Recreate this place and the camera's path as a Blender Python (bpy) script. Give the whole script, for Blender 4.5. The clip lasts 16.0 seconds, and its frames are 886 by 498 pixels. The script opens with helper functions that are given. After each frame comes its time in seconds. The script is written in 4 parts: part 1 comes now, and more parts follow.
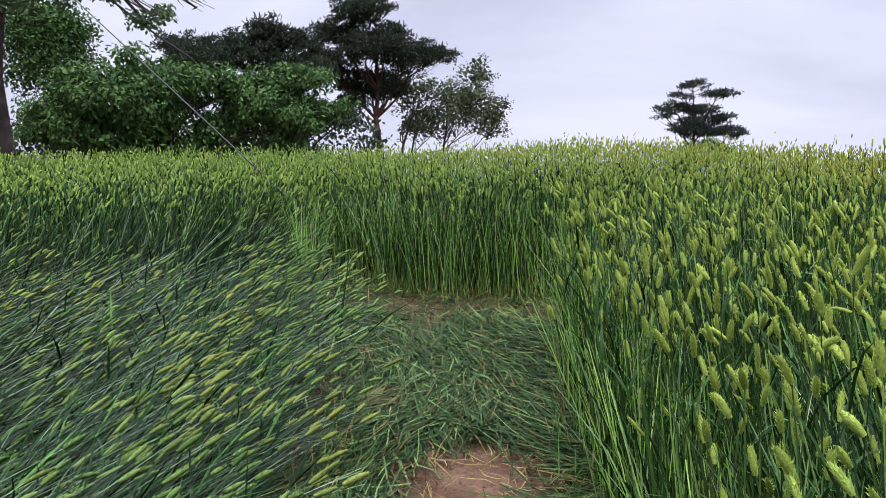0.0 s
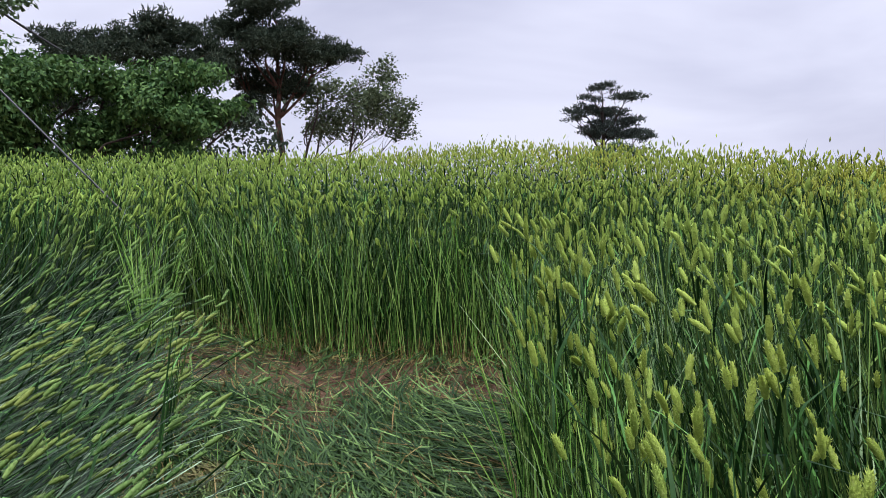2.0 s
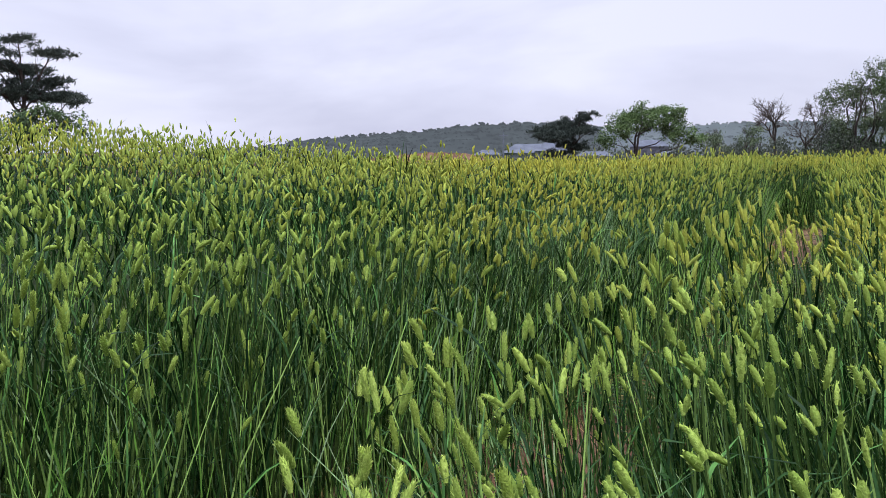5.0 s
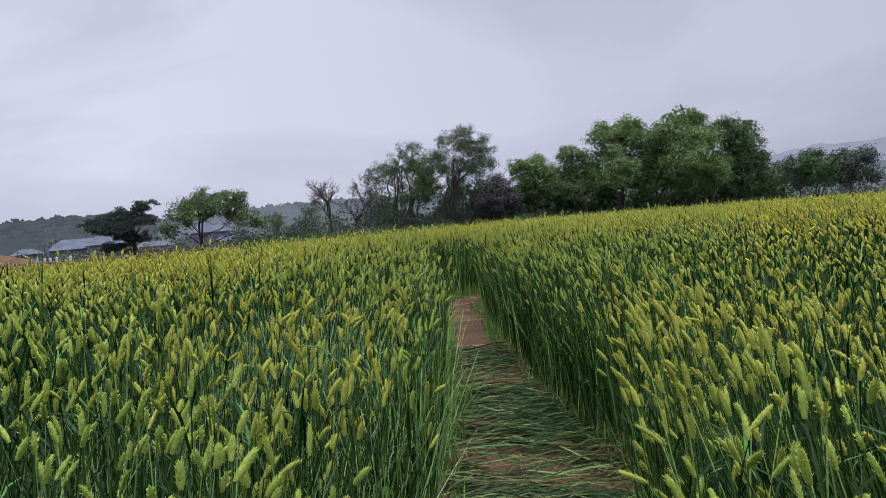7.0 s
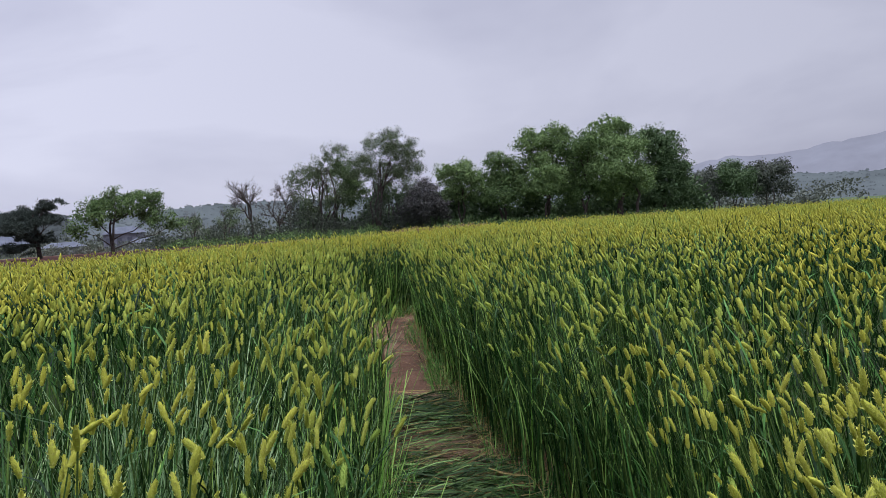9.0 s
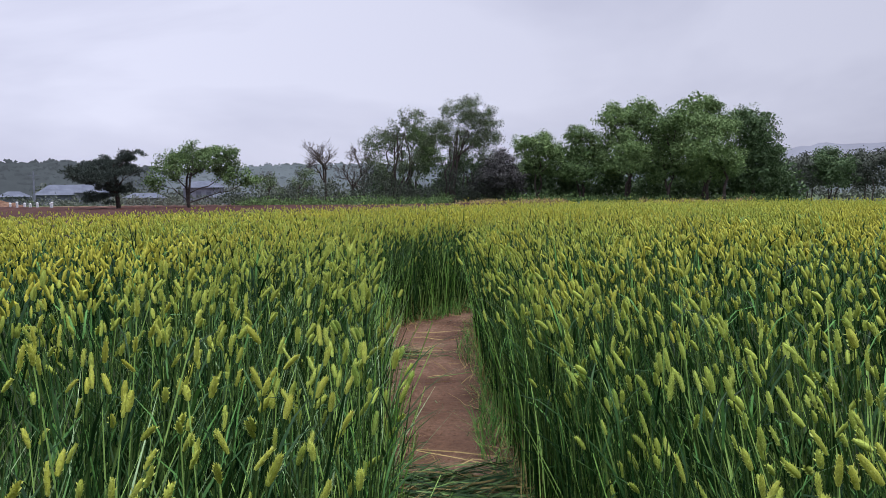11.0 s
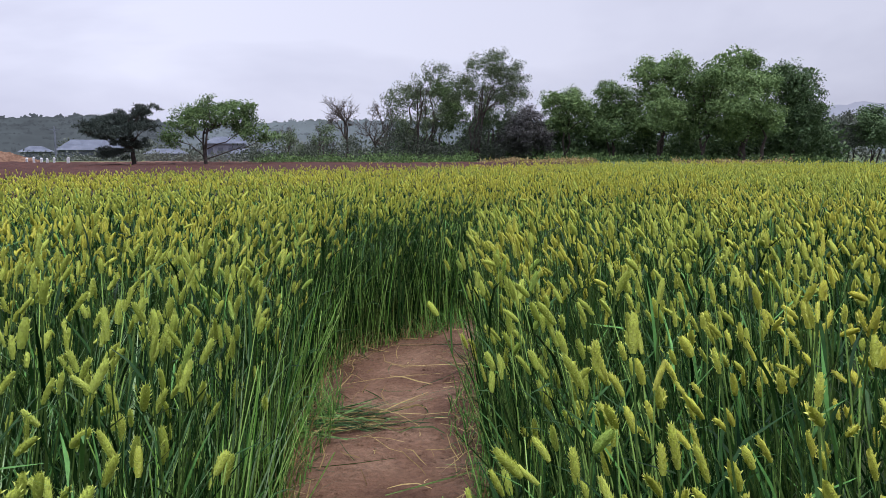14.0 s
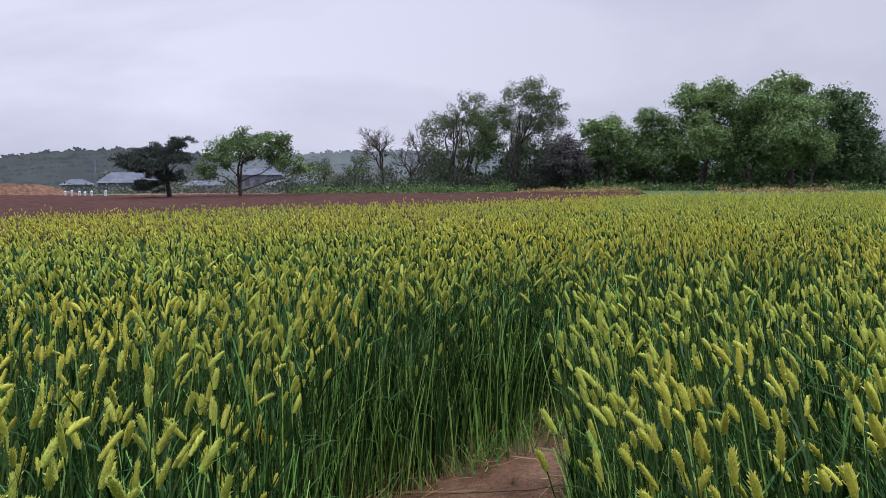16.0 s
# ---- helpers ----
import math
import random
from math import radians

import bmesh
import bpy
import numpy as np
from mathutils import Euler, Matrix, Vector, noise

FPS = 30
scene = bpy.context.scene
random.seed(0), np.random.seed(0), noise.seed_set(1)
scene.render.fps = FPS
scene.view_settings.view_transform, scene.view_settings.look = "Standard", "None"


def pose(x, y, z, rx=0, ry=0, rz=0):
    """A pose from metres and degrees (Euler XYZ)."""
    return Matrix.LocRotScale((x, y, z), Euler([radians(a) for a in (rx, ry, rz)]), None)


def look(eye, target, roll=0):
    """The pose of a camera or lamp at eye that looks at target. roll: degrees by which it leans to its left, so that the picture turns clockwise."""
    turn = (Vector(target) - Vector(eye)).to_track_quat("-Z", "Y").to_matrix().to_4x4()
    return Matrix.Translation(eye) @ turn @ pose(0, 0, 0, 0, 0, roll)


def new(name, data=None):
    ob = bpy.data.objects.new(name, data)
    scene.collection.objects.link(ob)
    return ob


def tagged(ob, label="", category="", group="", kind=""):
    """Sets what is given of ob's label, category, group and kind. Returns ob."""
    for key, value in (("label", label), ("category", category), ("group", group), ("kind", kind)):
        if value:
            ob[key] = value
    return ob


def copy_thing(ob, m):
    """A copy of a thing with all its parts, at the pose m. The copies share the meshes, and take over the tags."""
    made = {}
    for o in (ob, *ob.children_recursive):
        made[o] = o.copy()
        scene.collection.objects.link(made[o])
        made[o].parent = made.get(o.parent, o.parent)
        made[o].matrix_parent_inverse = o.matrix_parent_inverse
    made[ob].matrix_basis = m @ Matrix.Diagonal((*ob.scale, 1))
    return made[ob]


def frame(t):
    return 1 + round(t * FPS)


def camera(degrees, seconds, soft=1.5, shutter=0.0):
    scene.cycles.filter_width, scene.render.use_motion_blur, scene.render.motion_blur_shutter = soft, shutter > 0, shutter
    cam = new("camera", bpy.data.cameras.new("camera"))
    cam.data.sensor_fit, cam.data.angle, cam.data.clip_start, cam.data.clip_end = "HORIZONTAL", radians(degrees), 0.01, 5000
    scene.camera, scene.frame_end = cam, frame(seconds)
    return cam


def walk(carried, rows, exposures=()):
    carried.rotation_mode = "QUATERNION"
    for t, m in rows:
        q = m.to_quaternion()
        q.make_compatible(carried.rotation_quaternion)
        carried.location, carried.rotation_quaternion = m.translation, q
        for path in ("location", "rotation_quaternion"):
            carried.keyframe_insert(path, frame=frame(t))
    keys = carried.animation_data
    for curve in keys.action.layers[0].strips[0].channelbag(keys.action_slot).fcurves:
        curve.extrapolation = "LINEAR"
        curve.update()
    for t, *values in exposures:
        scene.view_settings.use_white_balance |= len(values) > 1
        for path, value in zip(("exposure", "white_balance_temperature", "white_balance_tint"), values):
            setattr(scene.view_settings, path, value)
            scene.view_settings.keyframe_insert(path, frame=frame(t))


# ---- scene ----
cam = camera(58.6, 16.0, soft=0.8)
PATH = [
    (0, (5.699, -2.283, 0.976), (3.732, -1.952, 0.819), -1.1),
    (0.5, (5.301, -2.127, 0.999), (3.335, -1.804, 0.828), -2.6),
    (1, (4.875, -2.074, 1.005), (2.911, -1.739, 0.823), -2.4),
    (1.5, (4.461, -2.009, 1.044), (2.547, -1.459, 0.864), -1.9),
    (2, (4.043, -1.915, 1.087), (2.127, -1.361, 0.931), -1.4),
    (2.5, (3.592, -1.857, 1.109), (1.675, -1.312, 0.937), -1.1),
    (3, (3.235, -1.713, 1.132), (1.357, -1.048, 0.95), -0.8),
    (3.5, (2.820, -1.601, 1.16), (0.980, -0.847, 0.949), -0.3),
    (4, (2.351, -1.549, 1.227), (0.661, -0.506, 0.987), -1.1),
    (4.5, (1.894, -1.402, 1.269), (0.389, -0.113, 1.002), -1.4),
    (5, (1.450, -1.250, 1.4), (0.343, 0.395, 1.14), -0.3),
    (5.2, (1.280, -1.150, 1.41), (0.379, 0.616, 1.142), -1.9),
    (6.2, (0.45, -0.72, 1.46), (-0.04, 1.21, 1.24), -2.9),
    (7.3, (0.05, -0.12, 1.5), (0.035, 1.879, 1.441), -4.2),
    (7.5, (0.0, 0.0, 1.5), (-0.003, 1.999, 1.448), -3.6),
    (8, (-0.11, 0.372, 1.521), (-0.022, 2.369, 1.46), -3.5),
    (8.2, (-0.089, 0.567, 1.525), (0.008, 2.564, 1.456), -3.7),
    (10.3, (0.127, 2.62, 1.571), (0.138, 4.616, 1.446), -0.9),
    (10.5, (0.147, 2.816, 1.575), (0.108, 4.811, 1.444), -0.7),
    (11, (0.117, 3.29, 1.604), (0.025, 5.281, 1.439), -0.2),
    (11.5, (0.158, 3.71, 1.614), (0.066, 5.699, 1.435), -0.5),
    (12, (0.213, 4.144, 1.615), (0.125, 6.133, 1.421), 0.3),
    (12.5, (0.199, 4.572, 1.637), (0.102, 6.556, 1.405), 0.2),
    (13, (0.229, 5.006, 1.616), (0.131, 6.987, 1.362), -0.3),
    (13.5, (0.253, 5.464, 1.618), (0.113, 7.442, 1.354), 0.2),
    (14, (0.205, 5.93, 1.609), (0.05, 7.906, 1.338), 0.2),
    (14.5, (0.181, 6.491, 1.603), (0.019, 8.463, 1.314), -0.1),
    (15, (0.058, 6.927, 1.663), (-0.212, 8.89, 1.391), 0.4),
    (15.5, (-0.019, 7.378, 1.696), (-0.288, 9.344, 1.443), -0.1),
    (16, (-0.067, 7.821, 1.687), (-0.313, 9.796, 1.489), -0.3),
]
walk(cam, [(t, look(eye, target, roll)) for t, eye, target, roll in PATH],
     exposures=[(0, 0.12), (1.0, 0.1), (2.0, 0.07), (3.0, 0.13), (4.5, 0.18), (5.2, 0.13), (7.3, -0.17), (8.2, -0.17), (10.5, -0.07), (12.5, 0.12), (14.0, 0.08), (15.0, 0.17), (16, -0.04)])


# ---- world and light ----
world = bpy.data.worlds.new("overcast_sky")
scene.world = world
world.use_nodes = True
wn, wl = world.node_tree.nodes, world.node_tree.links
wn.clear()


def wnode(kind, **given):
    n = wn.new(kind)
    for key, value in given.items():
        n.inputs[key.replace("_", " ")].default_value = value
    return n


w_out = wn.new("ShaderNodeOutputWorld")
w_bg = wnode("ShaderNodeBackground", Strength=1.0)
w_sky = wn.new("ShaderNodeTexSky")
w_sky.sky_type, w_sky.sun_disc = "NISHITA", False
w_sky.sun_elevation, w_sky.sun_rotation = radians(74), radians(70)
w_dim = wn.new("ShaderNodeMix")
w_dim.data_type, w_dim.blend_type = "RGBA", "MULTIPLY"
w_dim.inputs[0].default_value = 1.0
w_dim.inputs[7].default_value = (0.006, 0.006, 0.006, 1)
w_coord = wn.new("ShaderNodeTexCoord")
w_map = wn.new("ShaderNodeMapping")
w_map.inputs["Scale"].default_value = (1.0, 1.0, 3.2)
w_noise = wnode("ShaderNodeTexNoise", Scale=1.7, Detail=5.0, Roughness=0.5, Distortion=0.4)
w_ramp = wn.new("ShaderNodeValToRGB")
w_ramp.color_ramp.elements[0].position, w_ramp.color_ramp.elements[0].color = 0.32, (0.46, 0.475, 0.64, 1)
w_ramp.color_ramp.elements[1].position, w_ramp.color_ramp.elements[1].color = 0.62, (0.72, 0.735, 0.91, 1)
w_mix = wn.new("ShaderNodeMix")
w_mix.data_type, w_mix.blend_type = "RGBA", "ADD"
w_mix.inputs[0].default_value = 1.0
wl.new(w_coord.outputs["Generated"], w_map.inputs["Vector"])
wl.new(w_map.outputs["Vector"], w_noise.inputs["Vector"])
wl.new(w_noise.outputs["Fac"], w_ramp.inputs["Fac"])
wl.new(w_sky.outputs["Color"], w_dim.inputs[6])
wl.new(w_ramp.outputs["Color"], w_mix.inputs[6])
wl.new(w_dim.outputs[2], w_mix.inputs[7])
# an overcast sky is brightest overhead
w_sep = wn.new("ShaderNodeSeparateXYZ")
w_up = wn.new("ShaderNodeMapRange")
w_up.interpolation_type = "SMOOTHSTEP"
w_up.inputs["From Min"].default_value, w_up.inputs["From Max"].default_value = 0.3, 1.0
w_up.inputs["To Min"].default_value, w_up.inputs["To Max"].default_value = 1.0, 4.7
wl.new(w_coord.outputs["Generated"], w_sep.inputs["Vector"])
wl.new(w_sep.outputs["Z"], w_up.inputs["Value"])
# the cloud is thicker and darker beyond the trees
w_side = wn.new("ShaderNodeMapRange")
w_side.inputs["From Min"].default_value, w_side.inputs["From Max"].default_value = -0.45, 0.55
w_side.inputs["To Min"].default_value, w_side.inputs["To Max"].default_value = 1.05, 0.79
w_both = wn.new("ShaderNodeMath")
w_both.operation = "MULTIPLY"
wl.new(w_sep.outputs["X"], w_side.inputs["Value"])
wl.new(w_up.outputs["Result"], w_both.inputs[0])
wl.new(w_side.outputs["Result"], w_both.inputs[1])
wl.new(w_both.outputs["Value"], w_bg.inputs["Strength"])
wl.new(w_mix.outputs[2], w_bg.inputs["Color"])
wl.new(w_bg.outputs["Background"], w_out.inputs["Surface"])

sun = new("sun", bpy.data.lights.new("sun", "SUN"))
sun.data.energy, sun.data.angle, sun.data.color = 2.1, radians(12), (1.0, 0.95, 0.84)
sun.matrix_world = look((0, 0, 30), (-8, -3, 0))

# ---- materials ----


def shader(name, rough=0.6, spec=0.3):
    m = bpy.data.materials.new(name)
    m.use_nodes = True
    b = m.node_tree.nodes["Principled BSDF"]
    b.inputs["Roughness"].default_value = rough
    b.inputs["Specular IOR Level"].default_value = spec
    return m, m.node_tree.nodes, m.node_tree.links, b


def ramp(nodes, *stops):
    r = nodes.new("ShaderNodeValToRGB")
    els = r.color_ramp.elements
    while len(els) < len(stops):
        els.new(0.5)
    for el, (at, c) in zip(els, stops):
        el.position, el.color = at, (*c, 1)
    return r


def noise_node(nodes, links, scale, detail=4.0, rough=0.55, coord="Object"):
    co = nodes.new("ShaderNodeTexCoord")
    n = nodes.new("ShaderNodeTexNoise")
    n.inputs["Scale"].default_value, n.inputs["Detail"].default_value, n.inputs["Roughness"].default_value = scale, detail, rough
    links.new(co.outputs[coord], n.inputs["Vector"])
    return n


def mix(nodes, links, a, b, fac, how="MIX"):
    m = nodes.new("ShaderNodeMix")
    m.data_type, m.blend_type = "RGBA", how
    for at, v in ((0, fac), (6, a), (7, b)):
        if isinstance(v, bpy.types.NodeSocket):
            links.new(v, m.inputs[at])
        else:
            m.inputs[at].default_value = v if at == 0 else (*v, 1)
    return m.outputs[2]


def bump(nodes, links, b, height, strength, distance=0.02):
    k = nodes.new("ShaderNodeBump")
    k.inputs["Strength"].default_value, k.inputs["Distance"].default_value = strength, distance
    links.new(height, k.inputs["Height"])
    links.new(k.outputs["Normal"], b.inputs["Normal"])


def plant_material(name, low, high, spread, rough=0.5, glow=0.35, patch=None, patch_scale=0.6, patch_at=(0.45, 0.62), ripe=False, rise=0.4):
    """Colour by island between low and high; a broad patch colour drifts over the field; light shines through."""
    m, n, l, b = shader(name, rough, 0.07)
    geo = n.new("ShaderNodeNewGeometry")
    r = ramp(n, (0.0, low), (spread, tuple(p * (1 - rise) + q * rise for p, q in zip(low, high))), (1.0, high))
    l.new(geo.outputs["Random Per Island"], r.inputs["Fac"])
    colour = r.outputs["Color"]
    if patch:
        big = noise_node(n, l, patch_scale, 3.0)
        f = n.new("ShaderNodeMapRange")
        f.inputs["From Min"].default_value, f.inputs["From Max"].default_value = patch_at
        l.new(big.outputs["Fac"], f.inputs["Value"])
        amount = f.outputs["Result"]
        if ripe:
            where = n.new("ShaderNodeSeparateXYZ")
            l.new(big.inputs["Vector"].links[0].from_socket, where.inputs["Vector"])
            g = n.new("ShaderNodeMapRange")
            g.inputs["From Min"].default_value, g.inputs["From Max"].default_value = -2.5, 9.0
            g.inputs["To Min"].default_value, g.inputs["To Max"].default_value = 0.15, 1.5
            l.new(where.outputs["Y"], g.inputs["Value"])
            f.inputs["To Min"].default_value = 0.35
            k = n.new("ShaderNodeMath")
            k.operation = "MULTIPLY"
            l.new(amount, k.inputs[0])
            l.new(g.outputs["Result"], k.inputs[1])
            amount = k.outputs["Value"]
        colour = mix(n, l, colour, patch, amount)
    fine = noise_node(n, l, 60, 3.0)
    shade = ramp(n, (0.3, (0.78, 0.78, 0.78)), (0.7, (1.12, 1.12, 1.12)))
    l.new(fine.outputs["Fac"], shade.inputs["Fac"])
    colour = mix(n, l, colour, shade.outputs["Color"], 1.0, "MULTIPLY")
    l.new(colour, b.inputs["Base Color"])
    if glow:
        t = n.new("ShaderNodeBsdfTranslucent")
        l.new(colour, t.inputs["Color"])
        s = n.new("ShaderNodeMixShader")
        s.inputs[0].default_value = glow
        out = n["Material Output"]
        l.new(b.outputs["BSDF"], s.inputs[1])
        l.new(t.outputs["BSDF"], s.inputs[2])
        l.new(s.outputs["Shader"], out.inputs["Surface"])
    return m


def ground_material(name, stops, scale, bumps=0.6, rough=0.9):
    m, n, l, b = shader(name, rough, 0.15)
    big, fine = noise_node(n, l, scale, 6.0), noise_node(n, l, scale * 14, 5.0, 0.65)
    r = ramp(n, *stops)
    l.new(big.outputs["Fac"], r.inputs["Fac"])
    shade = ramp(n, (0.3, (0.62, 0.62, 0.62)), (0.7, (1.15, 1.15, 1.15)))
    l.new(fine.outputs["Fac"], shade.inputs["Fac"])
    l.new(mix(n, l, r.outputs["Color"], shade.outputs["Color"], 1.0, "MULTIPLY"), b.inputs["Base Color"])
    bump(n, l, b, fine.outputs["Fac"], bumps, 0.03)
    return m


# Low rise keeps most shoots near black: gap shade put into the colour.
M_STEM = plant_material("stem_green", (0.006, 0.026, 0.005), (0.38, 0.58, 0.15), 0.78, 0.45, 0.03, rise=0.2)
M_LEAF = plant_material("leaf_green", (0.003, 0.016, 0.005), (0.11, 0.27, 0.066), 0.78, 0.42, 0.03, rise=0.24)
M_HEAD = plant_material("head_green", (0.14, 0.26, 0.05), (0.38, 0.54, 0.12), 0.5, 0.65, 0.10, (0.47, 0.46, 0.065), 0.35, ripe=True)
_n, _l = M_HEAD.node_tree.nodes, M_HEAD.node_tree.links
bump(_n, _l, _n["Principled BSDF"], noise_node(_n, _l, 320, 2.0).outputs["Fac"], 0.8, 0.004)
M_HUSK = plant_material("husk_pale", (0.19, 0.33, 0.055), (0.54, 0.70, 0.20), 0.5, 0.6, 0.20, (0.60, 0.57, 0.14), 0.35, ripe=True)
M_STRAW = plant_material("straw_dry", (0.19, 0.135, 0.055), (0.42, 0.33, 0.14), 0.5, 0.6, 0.15)
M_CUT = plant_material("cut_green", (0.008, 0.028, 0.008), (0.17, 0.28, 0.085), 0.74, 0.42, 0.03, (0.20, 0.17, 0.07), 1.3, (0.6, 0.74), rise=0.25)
# Pale stems, colour raised to stand in for light on the track walls.
M_PALE_LIT = plant_material("stem_pale_lit", (0.14, 0.33, 0.05), (0.48, 0.70, 0.20), 0.6, 0.45, 0.05)
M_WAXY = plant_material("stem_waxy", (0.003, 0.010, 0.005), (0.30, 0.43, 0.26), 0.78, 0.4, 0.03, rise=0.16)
M_HEAD_DULL = plant_material("head_dull", (0.05, 0.115, 0.028), (0.19, 0.30, 0.085), 0.5, 0.65, 0.08, (0.22, 0.26, 0.06), 0.9, (0.5, 0.64))
M_HUSK_DULL = plant_material("husk_dull", (0.09, 0.17, 0.05), (0.28, 0.40, 0.14), 0.5, 0.6, 0.12, (0.31, 0.36, 0.11), 0.9, (0.5, 0.64))
M_SILVER = plant_material("stem_silver", (0.10, 0.21, 0.08), (0.46, 0.62, 0.33), 0.6, 0.4, 0.05)
M_SOIL = ground_material("soil_red", ((0.3, (0.082, 0.043, 0.028)), (0.5, (0.145, 0.081, 0.052)), (0.72, (0.225, 0.142, 0.095))), 2.2, 0.9)
M_FLOOR = ground_material("leaf_floor_shade", ((0.3, (0.012, 0.020, 0.007)), (0.5, (0.025, 0.040, 0.012)), (0.72, (0.05, 0.065, 0.022))), 1.6, 1.0)
M_FIELD = ground_material("soil_ploughed", ((0.3, (0.028, 0.009, 0.006)), (0.55, (0.050, 0.017, 0.011)), (0.75, (0.08, 0.030, 0.020))), 0.8, 1.0)
M_GRASS_GROUND = ground_material("grass_ground", ((0.3, (0.03, 0.055, 0.02)), (0.55, (0.065, 0.10, 0.034)), (0.75, (0.14, 0.14, 0.06))), 0.15)

# ---- plan ----
RIGHT_EDGE = [(9, -2.15), (5.2, -1.7), (2.74, -1.2), (2.16, -1.09), (1.25, -0.86), (0.75, -0.52), (0.49, -0.3), (0.47, 0.2), (0.5, 1.1), (0.56, 2.1), (0.75, 3),
              (0.9, 4.04), (0.68, 4.77), (0.54, 5.5), (0.4, 6.3), (0.3, 7), (0.18, 8.34), (0.07, 10.2), (0.06, 11.2), (0.2, 11.8), (0.7, 12.3), (2, 12.7)]
LEFT_EDGE = [(9, -3.25), (5.2, -2.75), (2.63, -2.25), (1.84, -2.15), (0.7, -2.1), (-1.0, -2.25), (-1.76, -2.15), (-1.1, -1.67), (-0.67, -1.15), (-0.44, -0.5),
             (-0.3, -0.11), (-0.3, 0.5), (-0.22, 1.5), (-0.15, 3), (-0.15, 5), (-0.2, 6.1), (-0.42, 7.6), (-0.77, 9.56), (-0.9, 10.6),
             (-0.85, 11.15), (-0.6, 11.6), (-0.3, 12.1), (0.05, 12.6), (0.7, 13.2), (2, 13.6)]
TRACK = np.array(RIGHT_EDGE + LEFT_EDGE[::-1], float)
rng = np.random.default_rng(7)


def smooth(v, a, b):
    k = np.clip((v - a) / (b - a), 0, 1)
    return k * k * (3 - 2 * k)


def land(x, y):
    """Height of the ground: a rise towards -x near the start, a gentle fall towards the trees."""
    x, y = np.asarray(x, float), np.asarray(y, float)
    h1 = -0.5 + (5.6 - np.clip(x, -30, 9)) * 0.087
    h1 = np.where(h1 > 0.45, 0.45 + 0.27 * (1 - np.exp(-(h1 - 0.45) / 0.27)), h1)
    h1 = h1 + 0.025 * np.clip(-1 - x, 0, 8) * smooth(y, 0.5, 4) - 0.12 * np.clip(-11 - x, 0, 12)
    h2 = np.where(y <= 8, 0.19 * smooth(y, -2, 8), np.interp(y, [8, 28, 42, 92, 150, 200], [0.19, -0.13, -0.25, -0.56, -1.8, -2.3])) + np.clip(0.02 * x, -0.2, 0) + np.clip(0.008 * (x + 10), -0.3, 0) * smooth(y, 40, 80)
    w = smooth(y, 2.0, 9.0)
    return h1 * (1 - w) + h2 * w


def off_track(p):
    """Distance of points to the trodden track; negative on it."""
    a, b = TRACK, np.roll(TRACK, -1, 0)
    near, inside = np.full(len(p), 1e9), np.zeros(len(p), bool)
    for (ax, ay), (bx, by) in zip(a, b):
        d = np.array([bx - ax, by - ay])
        k = np.clip(((p - (ax, ay)) @ d) / (d @ d), 0, 1)
        near = np.minimum(near, np.hypot(*(p - (ax, ay) - k[:, None] * d).T))
        if ay != by:
            inside ^= ((ay > p[:, 1]) != (by > p[:, 1])) & (p[:, 0] < (bx - ax) * (p[:, 1] - ay) / (by - ay) + ax)
    return np.where(inside, -near, near)


def mesh_object(name, verts, faces, mats, parent=None, flat=True):
    """faces: (array of k-sided faces, material number) pairs."""
    me = bpy.data.meshes.new(name)
    verts = np.asarray(verts, np.float32)
    total = sum(f.shape[0] for f, _ in faces)
    loops = np.concatenate([f.ravel() for f, _ in faces]).astype(np.int32)
    sizes = np.concatenate([np.full(f.shape[0], f.shape[1]) for f, _ in faces])
    me.vertices.add(len(verts))
    me.vertices.foreach_set("co", verts.ravel())
    me.loops.add(len(loops))
    me.loops.foreach_set("vertex_index", loops)
    me.polygons.add(total)
    me.polygons.foreach_set("loop_start", np.r_[0, np.cumsum(sizes)[:-1]].astype(np.int32))
    me.polygons.foreach_set("material_index", np.concatenate([np.full(f.shape[0], m) for f, m in faces]).astype(np.int32))
    if not flat:
        me.polygons.foreach_set("use_smooth", np.ones(total, bool))
    for m in mats:
        me.materials.append(m)
    me.update(calc_edges=True)
    ob = new(name, me)
    if parent:
        ob.parent = parent
    return ob


class Heap:
    """Collects many small pieces for one mesh."""

    def __init__(self):
        self.v, self.f, self.n = [], [], 0

    def add(self, verts, face, mat):
        """verts: (pieces, k, 3); face: (faces, sides) of one piece."""
        pieces, k, _ = verts.shape
        self.v.append(verts.reshape(-1, 3))
        self.f.append(((np.asarray(face)[None] + (self.n + k * np.arange(pieces))[:, None, None]).reshape(-1, np.asarray(face).shape[1]), mat))
        self.n += pieces * k

    def build(self, name, mats, parent=None, flat=True):
        return mesh_object(name, np.concatenate(self.v), self.f, mats, parent, flat)


def tube_faces(rings, sides):
    return [[r * sides + s, r * sides + (s + 1) % sides, (r + 1) * sides + (s + 1) % sides, (r + 1) * sides + s] for r in range(rings - 1) for s in range(sides)]


def ribbon_faces(n):
    return [[2 * i, 2 * i + 1, 2 * i + 3, 2 * i + 2] for i in range(n - 1)]


def unit_rows(v):
    return v / np.maximum(np.linalg.norm(v, axis=-1, keepdims=True), 1e-9)


